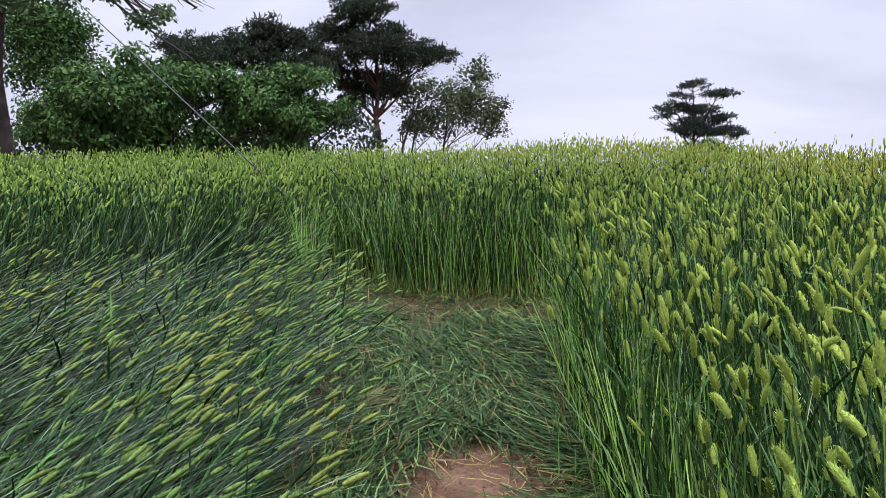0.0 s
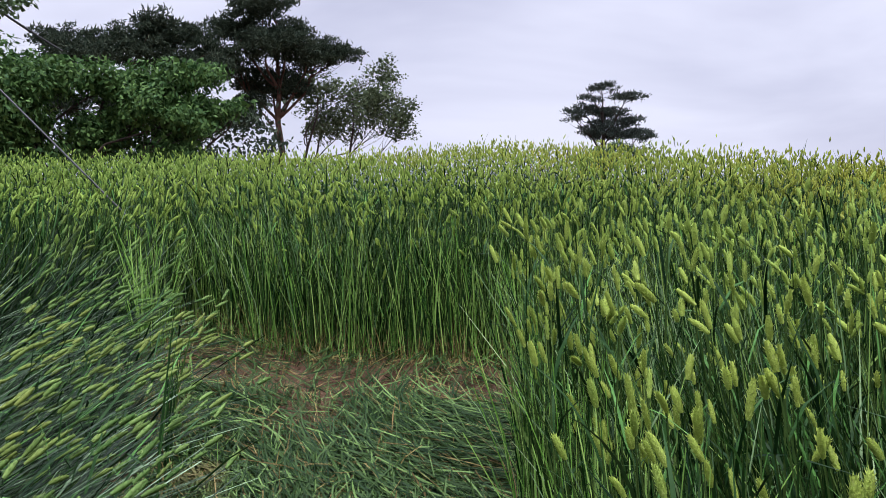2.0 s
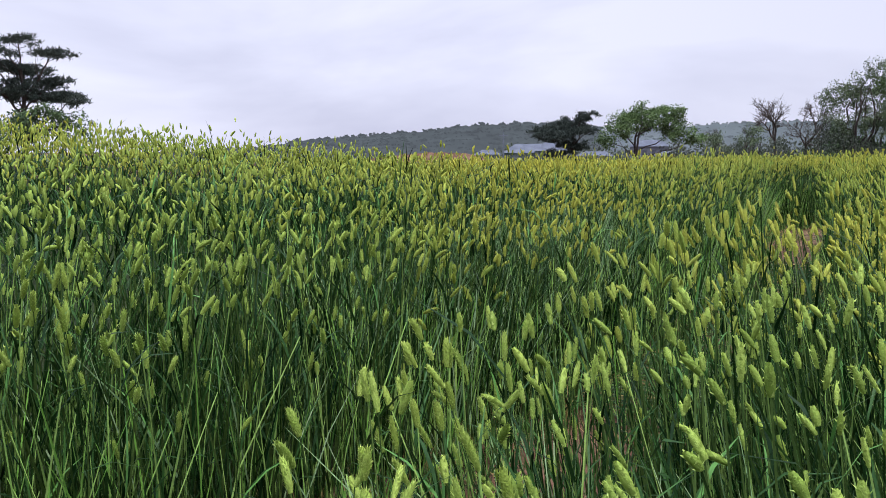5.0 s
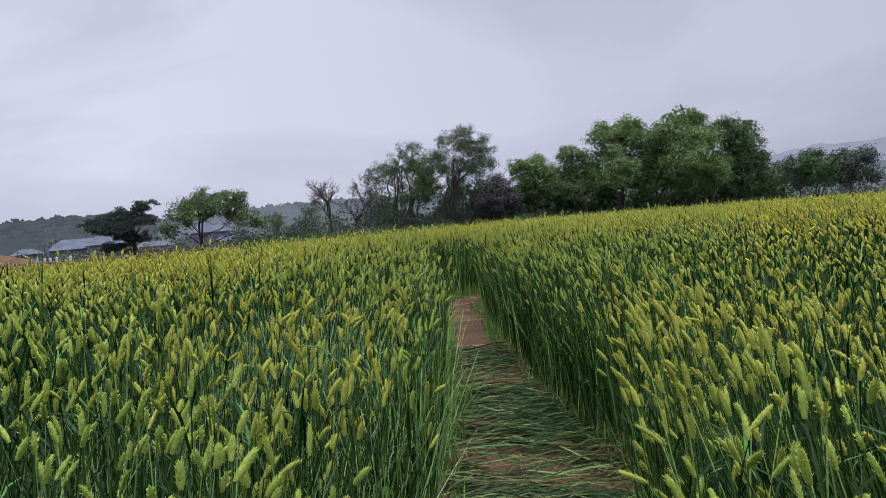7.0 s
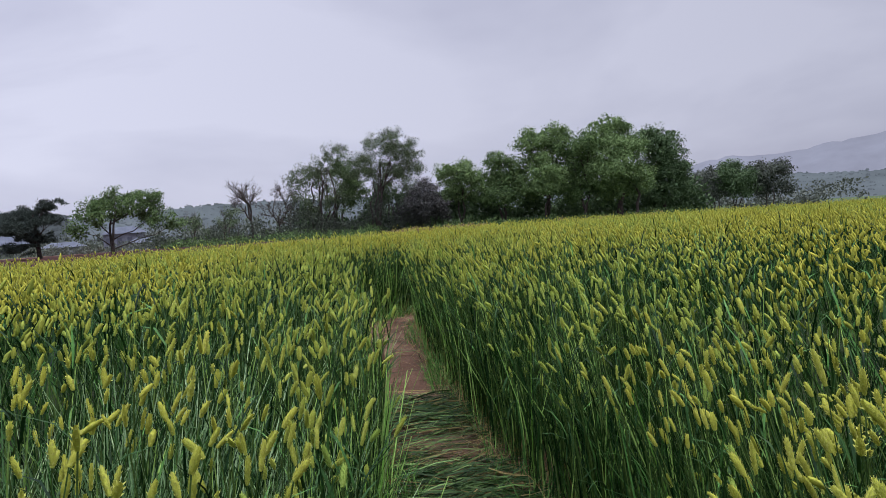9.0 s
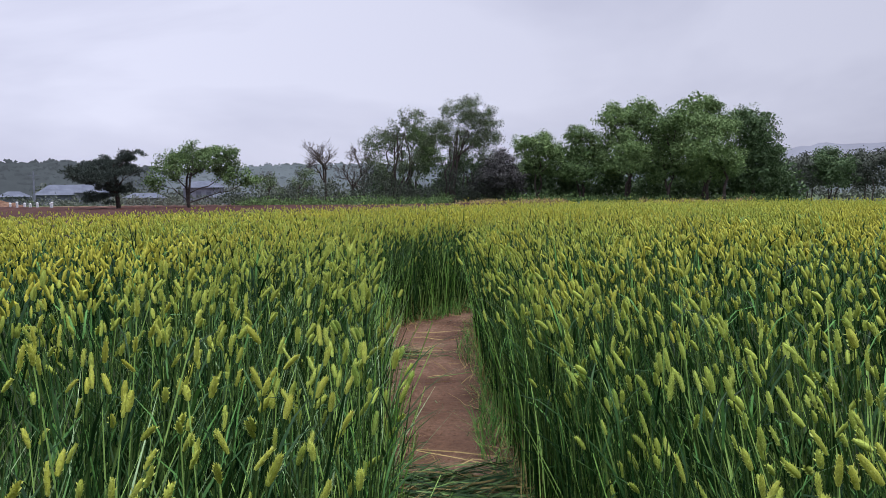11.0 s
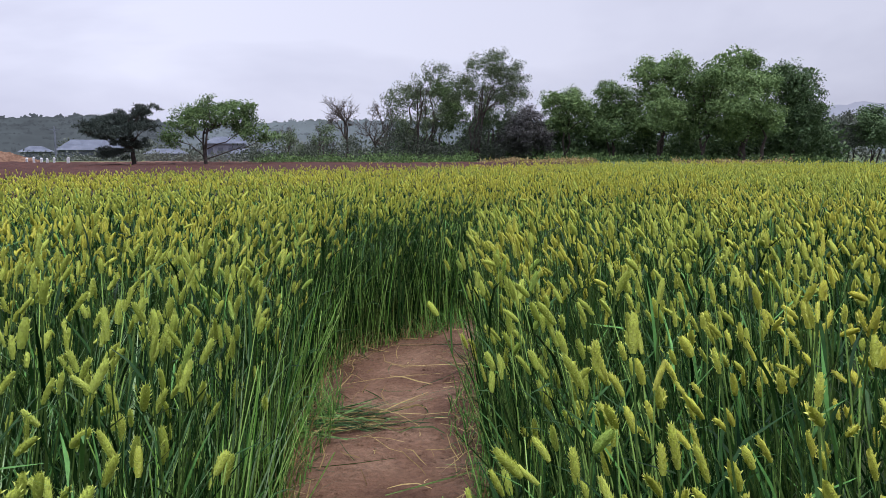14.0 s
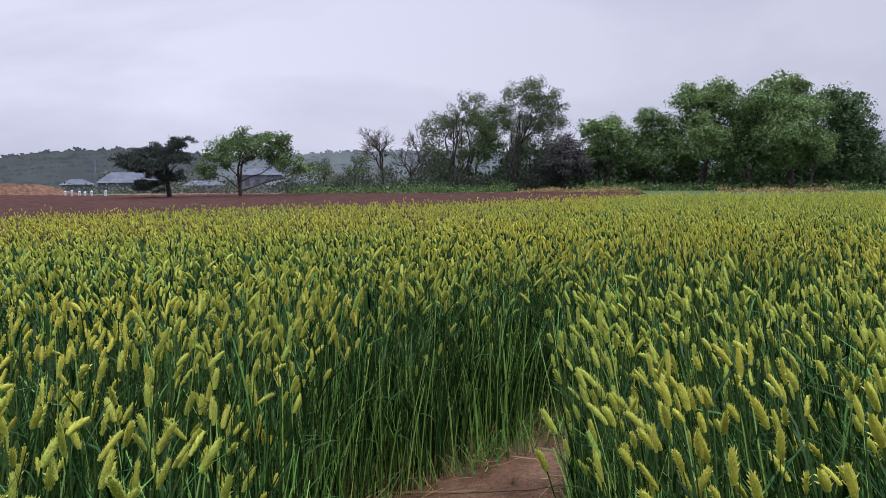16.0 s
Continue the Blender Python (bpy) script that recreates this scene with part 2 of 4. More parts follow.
def bend(base, length, azimuth, tilt0, tilt1, n):
    """Points of curved shoots, and their directions: the tilt from upright goes from tilt0 to tilt1."""
    pts, ways, p = [base], [], base
    for i in range(n):
        k = i / max(n - 1, 1)
        a = tilt0 + (tilt1 - tilt0) * k
        d = np.stack([np.sin(a) * np.cos(azimuth), np.sin(a) * np.sin(azimuth), np.cos(a)], -1)
        if i:
            p = p + d * (length / (n - 1))[:, None]
            pts.append(p)
        ways.append(d)
    return np.stack(pts, 1), np.stack(ways, 1)


def tubes(pts, ways, radii, sides):
    side = unit_rows(np.cross(ways, np.array([0.31, 0.2, 0.93])))
    other = np.cross(ways, side)
    a = np.arange(sides) * 2 * np.pi / sides
    ring = side[:, :, None] * np.cos(a)[:, None] + other[:, :, None] * np.sin(a)[:, None]
    return (pts[:, :, None] + ring * radii[..., None, None]).reshape(len(pts), -1, 3)


def ribbons(pts, side, widths):
    return np.stack([pts - side * widths[..., None] / 2, pts + side * widths[..., None] / 2], 2).reshape(len(pts), -1, 3)


def ear(heap, top, way, side, other, size, fat, lod, mat=2, fringe=None):
    """Club-shaped ears: a core, and near the track rows of kernels on it."""
    n = len(top)
    rings, sides = ((6, 6), (4, 4), (3, 3), (3, 3), (2, 3))[lod]
    k = np.linspace(0, 1, rings)
    prof = np.interp(k, [0, 0.14, 0.5, 0.82, 1], [0.6, 0.92, 1.05, 0.92, 0.45]) if lod < 4 else np.array([0.9, 0.8])
    a = np.arange(sides) * 2 * np.pi / sides
    ring = side[:, None] * (np.cos(a) * 1.2)[:, None] + other[:, None] * (np.sin(a) * 0.85)[:, None]
    bow = rng.uniform(-0.05, 0.2, (n, 1, 1))
    droop = -bow * (k**2)[None, :, None] * size[:, None, None] * np.array([0, 0, 1.0])
    centre = top[:, None] + way[:, None] * (size[:, None] * k)[..., None] + droop
    heap.add((centre[:, :, None] + ring[:, None] * (fat[:, None] * prof)[..., None, None]).reshape(n, -1, 3), tube_faces(rings, sides), mat)
    # spikelets stand out all round the ear as a short fringe
    levels, spokes = ((11, 6), (6, 3), (0, 0), (0, 0), (0, 0))[lod]
    for lev in range(levels):
        k = (lev + 0.3) / levels
        girth = fat * float(np.interp(k, [0, 0.14, 0.5, 0.82, 1], [0.6, 0.92, 1.05, 0.85, 0.5]))
        for row in range(spokes):
            a = row * 2 * math.pi / spokes + (lev % 2) * math.pi / spokes
            out = side * math.cos(a) * 1.2 + other * math.sin(a) * 0.85
            c = top + way * (size * k)[:, None] + out * (girth * 0.85)[:, None] - bow[:, 0] * (k * k) * size[:, None] * np.array([0, 0, 1.0])
            across = unit_rows(np.cross(way, out))
            w = girth * (0.34 if lod == 0 else 0.5)
            tip = c + way * (size * rng.uniform(0.09, 0.15, n))[:, None] + out * (girth * rng.uniform(0.4, 0.95, n))[:, None]
            heap.add(np.stack([c - across * w[:, None], c + across * w[:, None], tip], 1), [[0, 1, 2]], mat if fringe is None else fringe)


def barley(heap, p, lod, height, azimuth, tilt, mats=(0, 1, 2, 6)):
    """Standing or leaning barley at plan points p: stems, leaves and heads into one heap."""
    n = len(p)
    base = np.c_[p, land(p[:, 0], p[:, 1])]
    nod = tilt + np.abs(rng.normal(0.1, 0.3, n)) * (1 - 0.6 * lodged(p))
    segs = (5, 3, 2, 2, 2)[lod]
    length = height - 0.07
    pts, ways = bend(base, length, azimuth, tilt * 0.25, tilt * 1.2, segs)
    if lod == 0:
        heap.add(tubes(pts, ways, np.linspace(0.0030, 0.0015, segs)[None] * rng.uniform(0.8, 1.3, (n, 1)), 3), tube_faces(segs, 3), mats[0])
    elif lod < 2:
        turn = rng.uniform(0, np.pi, n)
        heap.add(ribbons(pts, np.stack([np.cos(turn), np.sin(turn), 0 * turn], -1)[:, None], np.linspace(0.0065, 0.0035, segs)[None] * rng.uniform(0.8, 1.3, (n, 1))), ribbon_faces(segs), mats[0])
    top = pts[:, -1]
    turned = azimuth + rng.normal(0, 0.45, n) * (1 - 0.6 * lodged(p))
    way = np.stack([np.sin(nod) * np.cos(turned), np.sin(nod) * np.sin(turned), np.cos(nod)], -1)
    size = rng.uniform(0.044, 0.07, n) * (1.05, 1.0, 0.95, 0.95, 1.0)[lod] * (1 + 0.25 * lodged(p))
    fat = rng.uniform(0.0056, 0.0076, n) * (1.0, 1.1, 1.55, 1.75, 2.0)[lod]
    twist = rng.uniform(0, np.pi, n)
    side = unit_rows(np.cross(way, np.stack([np.cos(twist), np.sin(twist), 0.3 + 0 * twist], -1)))
    other = np.cross(way, side)
    ear(heap, top, way, side, other, size, fat, lod, mats[2], mats[3])
    # leaves
    for j in range((3, 2, 1, 1, 1)[lod]):
        at = rng.uniform(0.15, 0.9, n) if lod < 2 else rng.uniform(0.5, 0.95, n)
        f = at * (segs - 1)
        i = np.minimum(f.astype(int), segs - 2)
        rows = np.arange(n)
        b0 = pts[rows, i] + (pts[rows, i + 1] - pts[rows, i]) * (f - i)[:, None]
        b0, rows = (b0, rows) if lod < 2 else (b0[::2], rows[::2])
        m = len(b0)
        az = rng.uniform(0, 2 * np.pi, m)
        lsegs = (4, 3, 3, 2, 2)[lod]
        ll = rng.uniform(0.14, 0.3, m)
        t1 = rng.uniform(0.35, 1.5, m)
        lp, lw = bend(b0, ll, az, np.maximum(0.12, tilt[rows] * 0.4), t1, lsegs)
        if lod < 2:
            lean = (np.sin(tilt) * 0.6)[:, None, None] * ll[:, None, None] * np.linspace(0, 1, lsegs)[None, :, None]
            lp = lp + lean * np.stack([np.cos(azimuth), np.sin(azimuth), -0.35 + 0 * azimuth], -1)[:, None]
        sd = np.stack([-np.sin(az), np.cos(az), rng.uniform(-0.5, 0.5, m)], -1)[:, None]
        wide = rng.uniform(0.005, 0.0095, m)[:, None] * np.sin(np.pi * (0.28 + 0.68 * np.linspace(0, 1, lsegs)))[None] * (1, 1.25, 1.5, 2.0, 3.0)[lod]
        heap.add(ribbons(lp, sd, wide), ribbon_faces(lsegs), mats[1])


def scatter(x0, x1, y0, y1, density):
    n = int((x1 - x0) * (y1 - y0) * density)
    return np.c_[rng.uniform(x0, x1, n), rng.uniform(y0, y1, n)]


EDGE_X = [-16, -12.7, -10.7, -8, -4, -1.5, 2, 6, 12, 40]
EDGE_Y = [18.5, 22.5, 24.5, 26, 27.5, 28.5, 33, 36, 37.5, 45]


def in_field(p):
    return (p[:, 1] < np.interp(p[:, 0], EDGE_X, EDGE_Y)) & (p[:, 0] > -14)


def lodged(p):
    """How far the wind has laid the crop, 0 to 1: beside the first stretch of the track."""
    x, y = p[:, 0], p[:, 1]
    return smooth(x, -1.6, -0.4) * smooth(-y, 2.0, 2.5) * (1 - smooth(-y, 4.6, 6.2))


FLOW = np.array([-0.6, 0.8])


def leafy(p, d):
    """Stretches beside the track where the crop is young: few ears, much leaf; 0 to 1."""
    x, y = p[:, 0], p[:, 1]
    near = smooth(y, 2.6, 3.8) * (1 - smooth(y, 5.4, 6.6))
    return near * np.where(x < 0.1, 1 - smooth(d, 0.9, 1.7), 0.9 * (1 - smooth(d, 0.35, 0.8)))



def aside(p):
    """Parts of the field away from the track's outlook, sown thinner."""
    x, y = p[:, 0], p[:, 1]
    return ~((x < 0.64 * y + 2.4) | (y + 2.3 < (6.3 - x) * 0.85 + 0.7)) | (y < -7.5) | (x > 6.5) & (y < 6)


def stand(p, d):
    """Which way and how far plants at p lean: a little at random, a little over the track, far where the crop is laid."""
    n, e = len(p), 0.02
    lay = lodged(p)
    grad = np.stack([off_track(p + (e, 0)) - d, off_track(p + (0, e)) - d], -1) / e
    lean = rng.normal(0, 1, (n, 2)) * 0.10 - grad * 0.17 * (smooth(d, 0.0, 0.35) * np.exp(-np.maximum(d, 0) / 1.3))[:, None] + np.array([-0.04, 0.02]) + FLOW * (lay * 0.97)[:, None]
    return np.arctan2(lean[:, 1], lean[:, 0]), np.minimum(np.hypot(*lean.T), 1.2), lay


def blades(heap, p, d, tall, width, green, n_pts):
    """Leafy shoots without ears that fill the stand below the heads."""
    azimuth, tilt, lay = stand(p, d)
    n = len(p)
    tilt = tilt * np.maximum(smooth(d, -0.1, 0.5), lay) + 0.05
    pts, ways = bend(np.c_[p, land(p[:, 0], p[:, 1])], rng.uniform(*tall, n) * (1 - 0.5 * lay * (d < 0.4)), azimuth + rng.normal(0, 0.5, n) * (1 - lay), tilt * 0.3, tilt * 1.2 + np.abs(rng.normal(0, 0.3, n)) * (1 - lay) * (0.3 + 0.7 * smooth(d, 0.05, 0.4)), n_pts)
    turn = rng.uniform(0, np.pi, n)
    side = np.stack([np.cos(turn), np.sin(turn), 0 * turn], -1)[:, None]
    wide = rng.uniform(*width, n)[:, None] * (np.array([0.55, 1.0, 0.2]) if n_pts == 3 else np.array([1.0, 0.4]))
    v = ribbons(pts, side, wide)
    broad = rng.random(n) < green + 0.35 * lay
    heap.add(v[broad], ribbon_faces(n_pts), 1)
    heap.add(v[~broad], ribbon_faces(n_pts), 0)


BANDS = ((0.02, 0.32, 230, 980, (-3, 8, -7, 15)), (0.32, 1.3, 185, 480, (-5, 8, -7, 17)), (1.3, 6.0, 150, 105, (-9, 9, -9, 21)),
         (6.0, 14, 80, 40, (-14, 18, -11, 30)), (14, 99, 85, 14, (-14, 36, -11, 46)), (0.1, 99, 26, 70, (-14, 20, -11, 20)))
for band, (lo, hi, density, fill, box) in enumerate(BANDS):
    lod = min(band, 4)
    p = scatter(*box, density)
    d = off_track(p)
    keep = (d > lo) & (d <= hi) & in_field(p) & (p[:, 0] < 8 + np.clip(p[:, 1], 0, 60) * 0.6) & (aside(p) == (band == 5)) & (d > 0.44 * lodged(p)) & (rng.random(len(p)) > 0.1 * lodged(p)) & (rng.random(len(p)) > 0.45 * leafy(p, d))
    p, d = p[keep], d[keep]
    n = len(p)
    azimuth, tilt, lay = stand(p, d)
    tall = (rng.normal(1.03, 0.06, n) + 0.13 * rng.random(n) * (rng.random(n) < 0.3)) * (1 - 0.16 * (rng.random(n) < 0.25)) * (1 - 0.07 * np.exp(-np.maximum(d, 0) / 0.1))
    tall = tall * (1 + 0.16 * np.exp(-((p[:, 0] - 1.0) ** 2 / 0.5 + (p[:, 1] - 1.8) ** 2 / 1.6)))
    tall = tall * (1 - 0.045 * smooth(-p[:, 0], 0.2, 0.8) * (1 - smooth(p[:, 1], 0.5, 2)))
    tall = tall * np.where((d < 0.4) & (rng.random(n) < 0.28), rng.uniform(0.6, 0.92, n), 1.0)
    heap = Heap()
    for some, mats in ((lay <= 0.3, (0, 1, 2, 6)), (lay > 0.3, (5, 1, 8, 9))):
        if some.any():
            barley(heap, p[some], lod, tall[some], azimuth[some], tilt[some], mats)
    if fill:
        p = scatter(*box, fill)
        d = off_track(p)
        keep = (d > lo) & (d <= hi) & in_field(p) & (aside(p) == (band == 5)) & (rng.random(len(p)) > 0.6 * lodged(p)) & ~((lodged(p) > 0.25) & (d < 0.34))
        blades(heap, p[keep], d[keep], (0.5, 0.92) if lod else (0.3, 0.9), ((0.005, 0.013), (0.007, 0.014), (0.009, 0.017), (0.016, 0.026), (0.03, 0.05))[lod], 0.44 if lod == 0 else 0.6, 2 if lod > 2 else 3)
    if lod == 1:
        # laid stems, grey-green with wax
        p = scatter(-2, 8, -6.6, -1.8, 270)
        p = p[(lodged(p) > 0.08) & (off_track(p) > 0.3)]
        n = len(p)
        azimuth, tilt, lay = stand(p, off_track(p))
        tilt = np.minimum(tilt * 1.1 + rng.normal(0, 0.08, n), 1.3)
        pts, ways = bend(np.c_[p, land(p[:, 0], p[:, 1])], rng.uniform(0.5, 0.95, n), azimuth + rng.normal(0, 0.2, n), tilt * 0.4, tilt * 1.2, 3)
        turn = rng.uniform(0, np.pi, n)
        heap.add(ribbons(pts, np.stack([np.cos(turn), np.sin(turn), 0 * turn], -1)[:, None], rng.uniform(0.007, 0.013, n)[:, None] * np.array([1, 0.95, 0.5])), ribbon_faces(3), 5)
    if lod in (0, 1):
        # silvery young shoots in the less ripe stand beyond the bend
        p = scatter(-3.2, 5.0, -2.2, 8.5, 420)
        d = off_track(p)
        keep = rng.random(len(p)) < 0.42 + 0.58 * leafy(p, d) * (p[:, 0] < 0.1)
        p, d = p[keep], d[keep]
        p = p[(d > lo) & (d <= hi) & ((p[:, 0] < 0.0) | (p[:, 1] < 0.6)) & (lodged(p) < 0.2) & (np.sin(1.9 * p[:, 0] + 1.1 * p[:, 1]) + rng.normal(0, 0.6, len(p)) > -0.2)]
        n = len(p)
        azimuth, tilt, lay = stand(p, off_track(p))
        pts, ways = bend(np.c_[p, land(p[:, 0], p[:, 1])], rng.uniform(0.65, 1.0, n), azimuth, tilt * 0.4, tilt * 1.3 + rng.uniform(0, 0.5, n), 4)
        turn = rng.uniform(0, np.pi, n)
        heap.add(ribbons(pts, np.stack([np.cos(turn), np.sin(turn), 0 * turn], -1)[:, None], rng.uniform(0.004, 0.009, n)[:, None] * np.array([0.7, 1, 0.9, 0.15])), ribbon_faces(4), 7)
    if lod == 0:
        p = scatter(*box, 800)
        d = off_track(p)
        p = p[(d > -0.03) & (d < 0.16) & (rng.random(len(p)) < np.where((p[:, 1] < 0.0) & (p[:, 0] < 0.6), 1.0, 0.45))]
        n = len(p)
        az = rng.uniform(0, 6.3, n)
        pts, ways = bend(np.c_[p, land(p[:, 0], p[:, 1])], rng.uniform(0.08, 0.34, n), az, rng.uniform(0, 0.25, n), rng.uniform(0.3, 1.5, n), 3)
        heap.add(ribbons(pts, np.stack([-np.sin(az), np.cos(az), 0 * az], -1)[:, None], rng.uniform(0.003, 0.008, n)[:, None] * np.array([1, 0.8, 0.2])), ribbon_faces(3), 3)
        # Pale stems that also imitate lit walls: many there, few on the shaded side.
        p = scatter(*box, 900)
        d = off_track(p)
        p = p[(d > 0.0) & (d < 0.14) & ((p[:, 1] > -2.0) | (p[:, 0] < -0.6)) & (rng.random(len(p)) < np.where(p[:, 1] < 0.0, np.where(p[:, 0] < 0.4, 1.0, 0.75), np.where(p[:, 0] < -0.08, 0.6, 0.12)))]
        n = len(p)
        az, turn = rng.uniform(0, 6.3, n), rng.uniform(0, np.pi, n)
        pts, ways = bend(np.c_[p, land(p[:, 0], p[:, 1])], rng.uniform(0.45, 0.9, n), az, rng.uniform(0, 0.08, n), rng.uniform(0.04, 0.5, n), 3)
        heap.add(ribbons(pts, np.stack([np.cos(turn), np.sin(turn), 0 * turn], -1)[:, None], rng.uniform(0.0034, 0.0068, n)[:, None] * np.array([1, 0.9, 0.6])), ribbon_faces(3), 4)
    ob = heap.build(("barley_edge", "barley_rows", "barley_field", "barley_field", "barley_distance")[lod], [M_STEM, M_LEAF, M_HEAD, M_STRAW, M_PALE_LIT, M_WAXY, M_HUSK, M_SILVER, M_HEAD_DULL, M_HUSK_DULL], flat=lod == 0)
    tagged(ob, ("green barley with ripening yellow heads beside the track", "dense green barley with yellow-green ears", "wide field of ripening green barley", "wide field of ripening green barley", "distant barley field turning yellow-green")[lod], "barley crop", kind="stuff")

# ---- ground ----


def sheet(name, xs, ys, fall, mat, lift=0.0):
    gx, gy = np.meshgrid(xs, ys, indexing="ij")
    v = np.c_[gx.ravel(), gy.ravel(), (fall(gx, gy) + lift).ravel()]
    i, j = np.meshgrid(np.arange(len(xs) - 1), np.arange(len(ys) - 1), indexing="ij")
    a = (i * len(ys) + j).ravel()
    return mesh_object(name, v, [(np.stack([a, a + len(ys), a + len(ys) + 1, a + 1], 1), 0)], [mat], flat=False)


def rough_land(x, y):
    return land(x, y) + 0.012 * np.sin(7 * x + 3 * np.sin(5 * y)) * np.sin(6 * y) - 0.004


xs = np.unique(np.r_[np.linspace(-600, -40, 12), np.linspace(-40, -6, 30), np.linspace(-6, 10, 90), np.linspace(10, 50, 20), np.linspace(50, 600, 10)])
ys = np.unique(np.r_[np.linspace(-200, -12, 10), np.linspace(-12, 16, 100), np.linspace(16, 70, 40), np.linspace(70, 230, 33), np.linspace(230, 1500, 12)])
ground = sheet("ground", xs, ys, rough_land, M_SOIL)
tagged(ground, "reddish brown trodden soil under the crop", "ground", kind="structure")


def patch(name, x0, x1, y0, y1, step, inside, fall, mat, lift):
    """A sheet of ground over the part of a rectangle where inside() holds."""
    xs, ys = np.arange(x0, x1 + step, step), np.arange(y0, y1 + step, step)
    gx, gy = np.meshgrid(xs, ys, indexing="ij")
    v = np.c_[gx.ravel(), gy.ravel(), (fall(gx, gy) + lift).ravel()]
    i, j = np.meshgrid(np.arange(len(xs) - 1), np.arange(len(ys) - 1), indexing="ij")
    i, j = i.ravel(), j.ravel()
    ok = inside(xs[i] + step / 2, ys[j] + step / 2)
    a = (i * len(ys) + j)[ok]
    return mesh_object(name, v, [(np.stack([a, a + len(ys), a + len(ys) + 1, a + 1], 1), 0)], [mat], flat=False)


ploughed = patch("ploughed_field", -75, 11, 18, 98, 0.7, lambda x, y: (y > np.interp(x, EDGE_X, EDGE_Y) + 0.5) & (x < -1 + (y - 30) * 0.2) & (y < 88 - 0.35 * (x + 10)) & (y < 98) & ((x < -14) | (y > 19)),
                 lambda x, y: land(x, y) + 0.06 * np.sin(4.2 * (y - 0.3 * x)) + 0.05 * np.sin(3.1 * x + 1.7 * y), M_FIELD, 0.09)
tagged(ploughed, "bare ploughed field of dark red-brown soil", "field", kind="structure")
# Dark green sheet laid over the soil; its colour includes the stand's shade.
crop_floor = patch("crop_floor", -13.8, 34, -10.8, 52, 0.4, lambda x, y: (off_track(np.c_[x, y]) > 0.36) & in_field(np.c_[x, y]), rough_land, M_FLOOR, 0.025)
tagged(crop_floor, "dark floor of leaf litter under the barley, shade in its colour", "ground", kind="structure")
meadow = patch("meadow", -360, 300, 29, 330, 3.0, lambda x, y: (y > np.interp(x, EDGE_X, EDGE_Y) + 1) & ~((x < -2 + (y - 30) * 0.2) & (y < 86 - 0.35 * (x + 10)) & (y < 96) & (x > -74)), land, M_GRASS_GROUND, 0.03)
tagged(meadow, "flat grassy meadow between the fields and the trees", "meadow", kind="structure")

# ---- flattened stalks and litter on the track ----


def laid(name, p, mats, azimuth, spread, length, width, lift, label, category, mat_of):
    """Loose blades lying on the ground in heaps, crossing each other."""
    n = len(p)
    az = azimuth + rng.normal(0, spread, n)
    l = rng.uniform(*length, n)
    k = np.linspace(-0.5, 0.5, 4)
    curve = rng.normal(0, 0.12, n)
    a = az[:, None] + curve[:, None] * k[None] * 4
    x = p[:, :1] + np.cos(a) * l[:, None] * k
    y = p[:, 1:] + np.sin(a) * l[:, None] * k
    z = land(x, y) + rng.uniform(0.004, lift, (n, 1)) + rng.normal(0, 0.012, (n, 1)) * k[None] * 4 + np.abs(rng.normal(0, 0.008, (n, 4)))
    pts = np.stack([x, y, z], -1)
    sd = np.stack([-np.sin(a), np.cos(a), rng.normal(0, 0.45, (n, 1)) + 0 * a], -1)
    wide = rng.uniform(*width, n)[:, None] * np.array([0.6, 1, 1, 0.45])
    h = Heap()
    for m in range(len(mats)):
        some = mat_of(p, n) == m
        if some.any():
            h.add(ribbons(pts[some], sd[some], wide[some]), ribbon_faces(4), m)
    return tagged(h.build(name, mats), label, category, kind="stuff")


def on_track(x0, x1, y0, y1, density, inset=0.0):
    p = scatter(x0, x1, y0, y1, density)
    return p[off_track(p) < -inset]


p = on_track(-2.0, 3.4, -2.6, 0.0, 3300, -0.1)
swirl = 0.5 * np.sin(2.2 * p[:, 0]) + 1.2 * np.sin(1.4 * p[:, 1] + 0.8 * p[:, 0]) + 0.9
gap = (np.sin(2.6 * p[:, 0] + 1.1) * np.sin(3.4 * p[:, 1] + 0.4) + rng.normal(0, 0.35, len(p))) < 0.6
foot = (p[:, 0] < 0.05 + 0.5 * (p[:, 1] + 1.2)) & (rng.random(len(p)) > 0.12) | (((p[:, 0] - 2.65) / 0.5) ** 2 + ((p[:, 1] + 1.7) / 0.45) ** 2 < rng.uniform(0.15, 1.5, len(p)))
keep = gap & ~foot
laid("flattened_barley", p[keep], [M_CUT, M_STRAW], swirl[keep], 0.38, (0.16, 0.55), (0.004, 0.0085), 0.06, "trampled green barley stalks lying on the soil", "flattened crop", lambda q, n: (rng.random(n) < 0.08).astype(int))
p = on_track(-0.3, 1.2, 2.4, 7.1, 1300, -0.04)
band = np.sin(3.3 * p[:, 1] + 1.5 * p[:, 0]) + rng.normal(0, 0.5, len(p)) < 0.6
laid("flattened_barley", p[band], [M_CUT, M_STRAW], 0.25, 0.3, (0.16, 0.55), (0.005, 0.011), 0.07, "cut green stalks strewn across the narrow track", "flattened crop", lambda q, n: (rng.random(n) < 0.12).astype(int))
p = np.array([-0.64, 9.85]) + rng.normal(0, 1, (170, 2)) * (0.15, 0.11)
laid("flattened_barley", p, [M_CUT, M_STRAW], 0.08, 0.2, (0.16, 0.5), (0.004, 0.009), 0.03, "small heap of cut green stalks on bare soil", "flattened crop", lambda q, n: (rng.random(n) < 0.2).astype(int))
p = np.concatenate([on_track(-2, 6, -3, 1, 240), on_track(-0.6, 1.2, 0, 7, 150), on_track(-1.1, 1.2, 7, 13.5, 38)])
